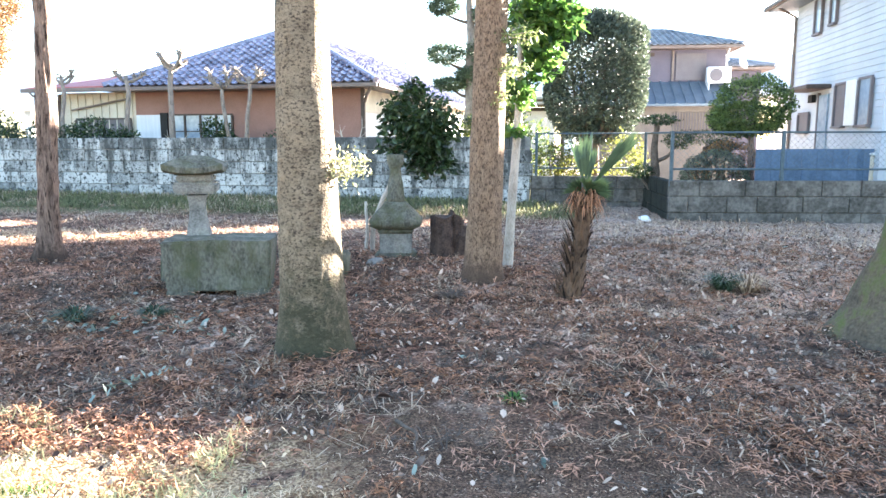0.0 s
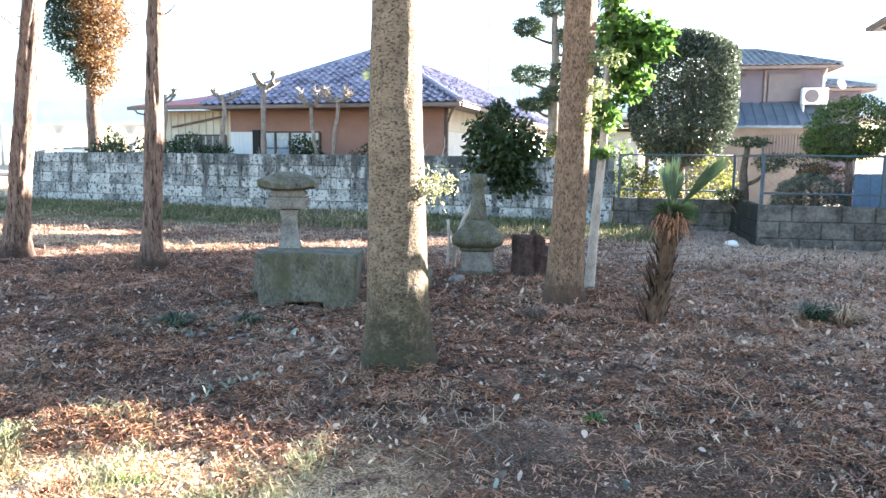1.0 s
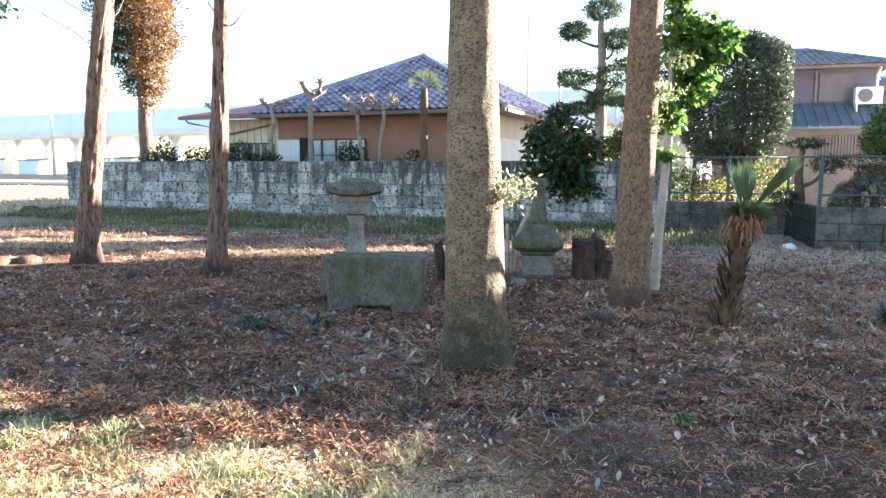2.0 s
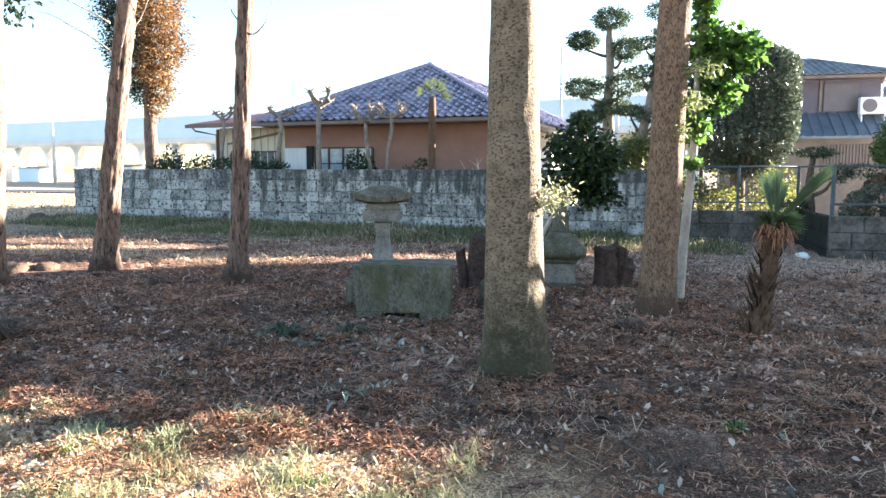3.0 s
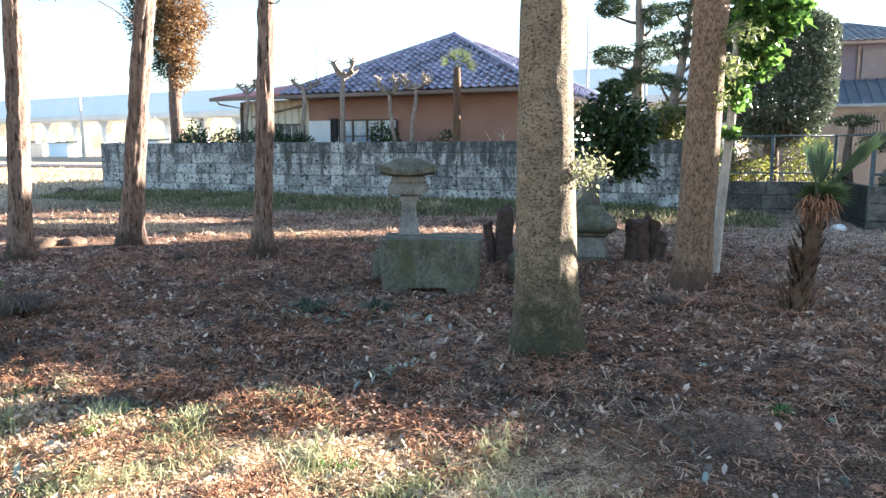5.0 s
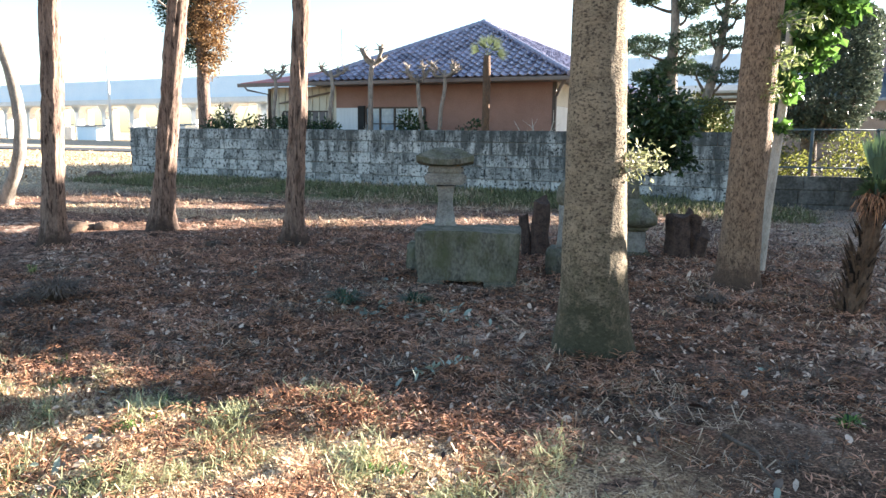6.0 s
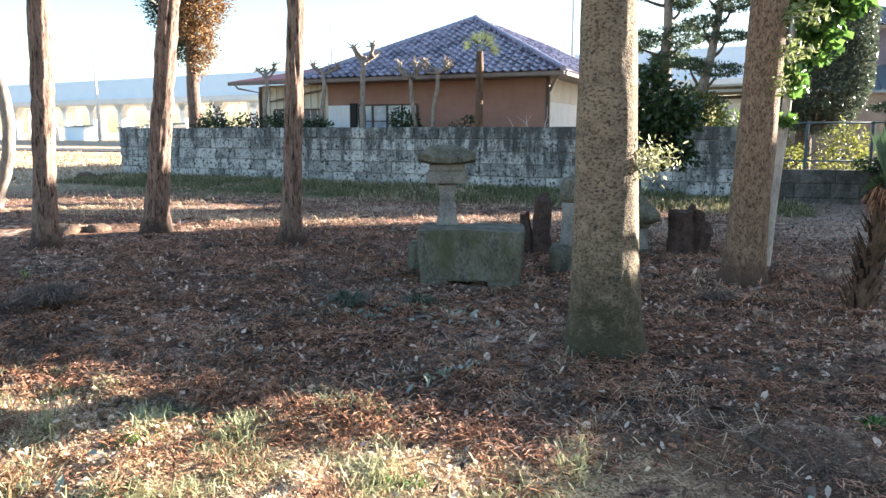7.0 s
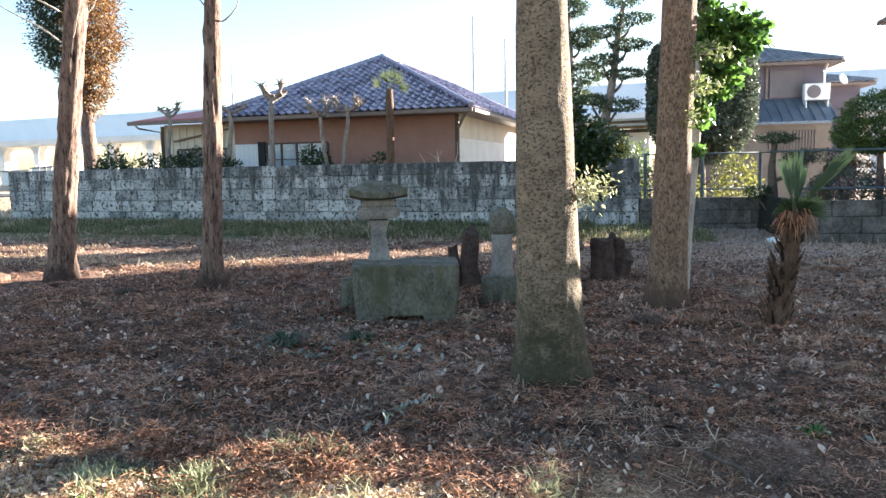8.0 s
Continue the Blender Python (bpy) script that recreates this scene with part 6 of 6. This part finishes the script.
def fallen_leaves(name, label, x, y, size, mat, aspect=0.5):
    z = gz(x, y) + 0.018 + relief(x, y)
    n = len(x)
    a = rng.uniform(0, 2 * np.pi, n)
    t = rng.normal(size=(n, 2)) * 0.5
    d = np.stack([np.cos(a), np.sin(a), t[:, 0]], 1)
    s = np.stack([-np.sin(a), np.cos(a), t[:, 1]], 1)
    L = (size * rng.uniform(0.6, 1.4, n))[:, None]
    W = L * aspect * 0.5
    c = np.stack([x, y, z], 1)
    up = np.array([0, 0, 1.0]) * W * rng.uniform(0.1, 0.6, (n, 1))
    v = np.stack([c - d * L * 0.5, c - d * L * 0.15 + s * W + up, c + d * L * 0.2 + s * W * 0.9 + up, c + d * L * 0.5, c + d * L * 0.2 - s * W * 0.9 + up, c - d * L * 0.15 - s * W + up, c - d * L * 0.15, c + d * L * 0.2], 1)
    i = np.arange(n)[:, None] * 8
    f = np.concatenate([np.concatenate([i, i + 1, i + 6], 1), np.concatenate([i, i + 6, i + 5], 1), np.concatenate([i + 7, i + 2, i + 3], 1), np.concatenate([i + 7, i + 3, i + 4], 1)]).tolist()
    f += np.concatenate([np.concatenate([i + 1, i + 2, i + 7, i + 6], 1), np.concatenate([i + 6, i + 7, i + 4, i + 5], 1)]).tolist()
    return tagged(raw(name, v.reshape(-1, 3), f, mat), label, "fallen leaves", kind="stuff")


M_GREYLEAF = surface("pale_grey_green_leaf", (0.10, 0.13, 0.10), (0.29, 0.33, 0.26), scale=2, fine=10, bump=0.0, island=0.8, rough=0.5)
fallen_leaves("fallen_leaves", "scattered brown and pale dead leaves", *scatter(26000, -7, 5, 0.7, 12, off_path, 0.7, 1.0, -0.2, 61.0), 0.030, M_DEADLEAF)
fallen_leaves("fallen_leaves", "scattered pale grey-green fallen leaves", *scatter(400, -4.5, 5, 0.9, 9, None, 0.6, 1.0, 0.0, 71.0), 0.05, M_GREYLEAF, 0.45)
fallen_leaves("fallen_leaves", "large curled pale leaves on the litter", *scatter(600, -3.5, 5, 1.9, 8, off_path, 0.6, 1.1, -0.05, 173.0), 0.058, M_DEADLEAF, 0.45)
fallen_leaves("fallen_leaves", "greyish leaf scraps strewn over the open yard", *scatter(3200, 0.6, 7.0, 4.2, 12.6, None, 0.6, 0.8, -0.3, 179.0), 0.034, M_DEADLEAF, 0.6)
fallen_leaves("fallen_leaves", "reddish brown leaves in the sunlit patch", *scatter(900, -5, -0.2, 0.7, 2.3, None, 0.0, 1.5, 0.05, 81.0), 0.040, M_RUST, 0.4)
fallen_leaves("fallen_leaves", "curled pale leaves caught in the litter", *scatter(1500, -7, 5, 2.3, 10, off_path, 0.5, 1.3, 0.0, 111.0), 0.038, M_DEADLEAF, 0.45)
# Leaf scraps in the same sun-paled colour.
fallen_leaves("fallen_leaves", "dry leaf scraps in the sunlit patch, colour paled like sunlight", *scatter(900, -5, -0.4, 0.7, 2.2, None, 0.0, 1.5, -0.15, 121.0), 0.022, M_SUNCHAFF, 0.6)


def tuft(label, x, y, h, n, mat, spread):
    v, f = [], []
    for i in range(n):
        a, l = rng.uniform(0, 6.283), h * rng.uniform(0.6, 1.2)
        o = Vector((math.cos(a), math.sin(a), 0))
        b = o * rng.uniform(0, spread * 0.3)
        k1, k2 = b + o * spread * 0.4 + Vector((0, 0, l * 0.8)), b + o * spread * rng.uniform(0.7, 1.2) + Vector((0, 0, l * rng.uniform(0.4, 0.9)))
        s = Vector((-o.y, o.x, 0)) * 0.004
        q = len(v)
        v += [b - s, b + s, k1 + s, k1 - s, k2]
        f += [(q, q + 1, q + 2, q + 3), (q + 3, q + 2, q + 4)]
    t = tagged(raw("grass_tuft", v, f, mat), label, "grass")
    t.location = (x, y, G(x, y))


tuft("dark green grass-like tuft among dry litter", 1.92, 5.6, 0.16, 260, M_PALMLEAF, 0.20)
tuft("low dark green tuft beside the stone block", -2.45, 4.2, 0.09, 120, M_PALMLEAF, 0.16)
tuft("low dark green tuft on bare soil", 0.20, 2.75, 0.06, 60, M_GREENLEAF, 0.07)
tuft("low tangle of dark twigs and dead leaves", -5.02, 3.3, 0.16, 320, M_DARKBARK, 0.30)
tuft("low tangle of dark twigs beside the roots", -0.35, 5.07, 0.07, 140, M_DARKBARK, 0.16)
tuft("dark clump of rotting litter near the cedars", -5.57, 5.9, 0.08, 200, M_DARKBARK, 0.13)
tuft("low green weed among the litter", -2.95, 4.04, 0.10, 160, M_PALMLEAF, 0.20)
tuft("small yellow-green seedling in shaded litter", -6.0, 3.95, 0.12, 24, M_SPRIG, 0.06)
tuft("pale dry grass tuft", 2.12, 5.6, 0.16, 200, M_STRAW, 0.24)


fallen_leaves("fallen_leaves", "drift of grey-green leaves in front of the stone basin", -2.38 + rng.normal(size=70) * 0.28, 3.83 + rng.normal(size=70) * 0.14, 0.06, M_GREYLEAF, 0.45)


def clod(label, x, y, r, h, seed):
    bm = bmesh.new()
    lathe(bm, [(r * 0.9, -0.06), (r, 0.0), (r * 0.92, h * 0.5), (r * 0.6, h * 0.9), (r * 0.15, h)], 14, 0.15, r * 0.22, seed)
    c = part("clod", bm, M_SOIL, None, shade=True)
    c.location = (x, y, G(x, y))
    tagged(c, label, "earth clod")


clod("rounded lump of dry earth lit by the sun", -7.85, 6.62, 0.17, 0.09, 2)
clod("broad lump of dry earth lit by the sun", -8.1, 6.4, 0.24, 0.10, 5)
clod("brown lump of earth beside the wall end", -18.1, 16.6, 0.28, 0.17, 8)
clod("small brown lump of earth beside the wall end", -17.4, 16.5, 0.18, 0.12, 11)


def sprig_on_ground():
    x, y = -1.72, 2.65
    t = thing("fallen_sprig", "fallen twig with large grey-green leaves", "twig", (x, y, G(x, y) + 0.02))
    v, f = tube(curve_path((-0.10, -0.32, 0.01), (0.08, 0.22, 0.05), 7, (0.03, 0, 0.02), 0.02, 4), [0.003] * 6 + [0.002], 6)
    raw("twig", v, f, M_DARKBARK, t)
    for i in range(26):
        k = 0.25 + 0.75 * i / 25
        c = np.array([[-0.10 + 0.18 * k + rng.normal() * 0.05, -0.30 + 0.52 * k, 0.045 + 0.03 * rng.uniform()]])
        lv, lf = leaf_mesh(c, 0.052, 0.42, 0.15)
        raw("leaf", lv, lf, M_GREYLEAF, t)


sprig_on_ground()


def twig(label, a, b, r, seed):
    a, b = Vector(a), Vector(b)
    v, f = tube(curve_path(a, b, 9, (0.02, 0.02, 0.01), 0.05, seed), [r, r, r * 0.95, r * 0.9, r * 0.85, r * 0.8, r * 0.7, r * 0.6, r * 0.4], 7, 0.1)
    tagged(raw("twig", v, f, M_DARKBARK, shade=True), label, "twig")


twig("crooked dark fallen twig", (-0.32, 2.45, 0.012), (-0.15, 2.08, 0.012), 0.009, 3)
twig("thin brown fallen twig on soil", (-2.0, 2.55, 0.02), (-1.65, 2.95, 0.02), 0.006, 8)
twig("thin pale fallen twig in the sun", (-2.35, 1.75, 0.03), (-2.05, 2.0, 0.06), 0.006, 12)
twig("fallen twig by the roots", (-0.95, 2.6, 0.01), (-0.75, 3.0, 0.02), 0.006, 17)

bm = bmesh.new()
lathe(bm, [(0.06, -0.03), (0.10, 0.0), (0.11, 0.05), (0.08, 0.10), (0.02, 0.12)], 12, 0.1, 0.03, 5)
st = part("stone", bm, M_PLASTIC, None, shade=True)
st.location = (2.35, 12.8, G(2.35, 12.8))
tagged(st, "white rounded stone in front of the low wall", "stone")

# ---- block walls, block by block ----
# Near-black block colour stands in for the deep shade at the wall's end.
M_SHADEBLOCK = by_place(surface("shade_black_block", (0.004, 0.005, 0.004), (0.025, 0.027, 0.02), scale=3, fine=30, bump=0.6))


def block_mesh(w, h, d, seed):
    bm = box(bmesh.new(), 0.007, w - 0.007, 0, d, 0.008, h - 0.008)
    bmesh.ops.bevel(bm, geom=list(bm.edges), offset=0.012, segments=1, affect="EDGES")
    for v in bm.verts:
        v.co += noise.noise_vector(v.co * 4 + Vector((seed, 0, 0))) * 0.006
    me = bpy.data.meshes.new("block")
    bmesh.ops.recalc_face_normals(bm, faces=bm.faces)
    bm.to_mesh(me)
    bm.free()
    me.materials.append(M_BLOCK)
    return me


BLOCKS = {w: [block_mesh(w, 0.3, 0.16, i * 3.7 + w) for i in range(3)] for w in (0.35, 0.55, 0.7, 0.82)}


def block_wall(name, label, a, b, z0, courses, seed, mat=None, core=None):
    """Courses of blocks from a to b, in running bond, over a recessed core."""
    rs = np.random.default_rng(seed)
    a, b = Vector((*a, z0)), Vector((*b, z0))
    ln = (b - a).length
    ang = math.degrees(math.atan2((b - a).y, (b - a).x))
    t = thing(name, label, "wall", tuple(a), ang, kind="structure")
    boxpart("core", 0.01, ln - 0.01, 0.03, 0.145, -0.25, courses * 0.3 - 0.012, core or M_MORTAR, t)
    for c in range(courses):
        x = 0.0
        while x < ln - 0.02:
            left = ln - x
            w = float(rs.choice([0.7, 0.82, 0.7, 0.55])) if x or c % 2 == 0 else 0.35
            if left < w + 0.2:
                w = max((k for k in BLOCKS if k <= left + 0.06), default=None)
                if w is None:
                    break
            ob = new("block", BLOCKS[w][int(rs.integers(0, 3))])
            ob.parent = t
            ob.location = (x, rs.uniform(-0.006, 0.006), c * 0.3)
            if mat:
                ob.material_slots[0].link = "OBJECT"
                ob.material_slots[0].material = mat
            x += w
    return t


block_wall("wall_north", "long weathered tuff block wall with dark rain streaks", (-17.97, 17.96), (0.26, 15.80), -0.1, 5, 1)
boxpart("plinth", 0.0, 18.3, -0.03, 0.01, -0.3, 0.02, M_MORTAR, bpy.data.objects["wall_north"])
block_wall("wall_low", "low weathered block wall carrying a fence", (0.28, 15.86), (2.9, 16.1), -0.39, 3, 2, M_LOWBLOCK, M_LOWBLOCK)
# Blocks and core coloured black, so the shade here is painted in.
block_wall("wall_return", "end of the low block wall, coloured near-black for its shade", (2.82, 16.2), (2.82, 13.07), -0.35, 3, 3, M_SHADEBLOCK, M_BLACK)
block_wall("wall_east", "low dark block wall carrying a fence", (2.82, 13.0), (12.9, 13.68), -0.33, 3, 4, M_LOWBLOCK, M_LOWBLOCK)
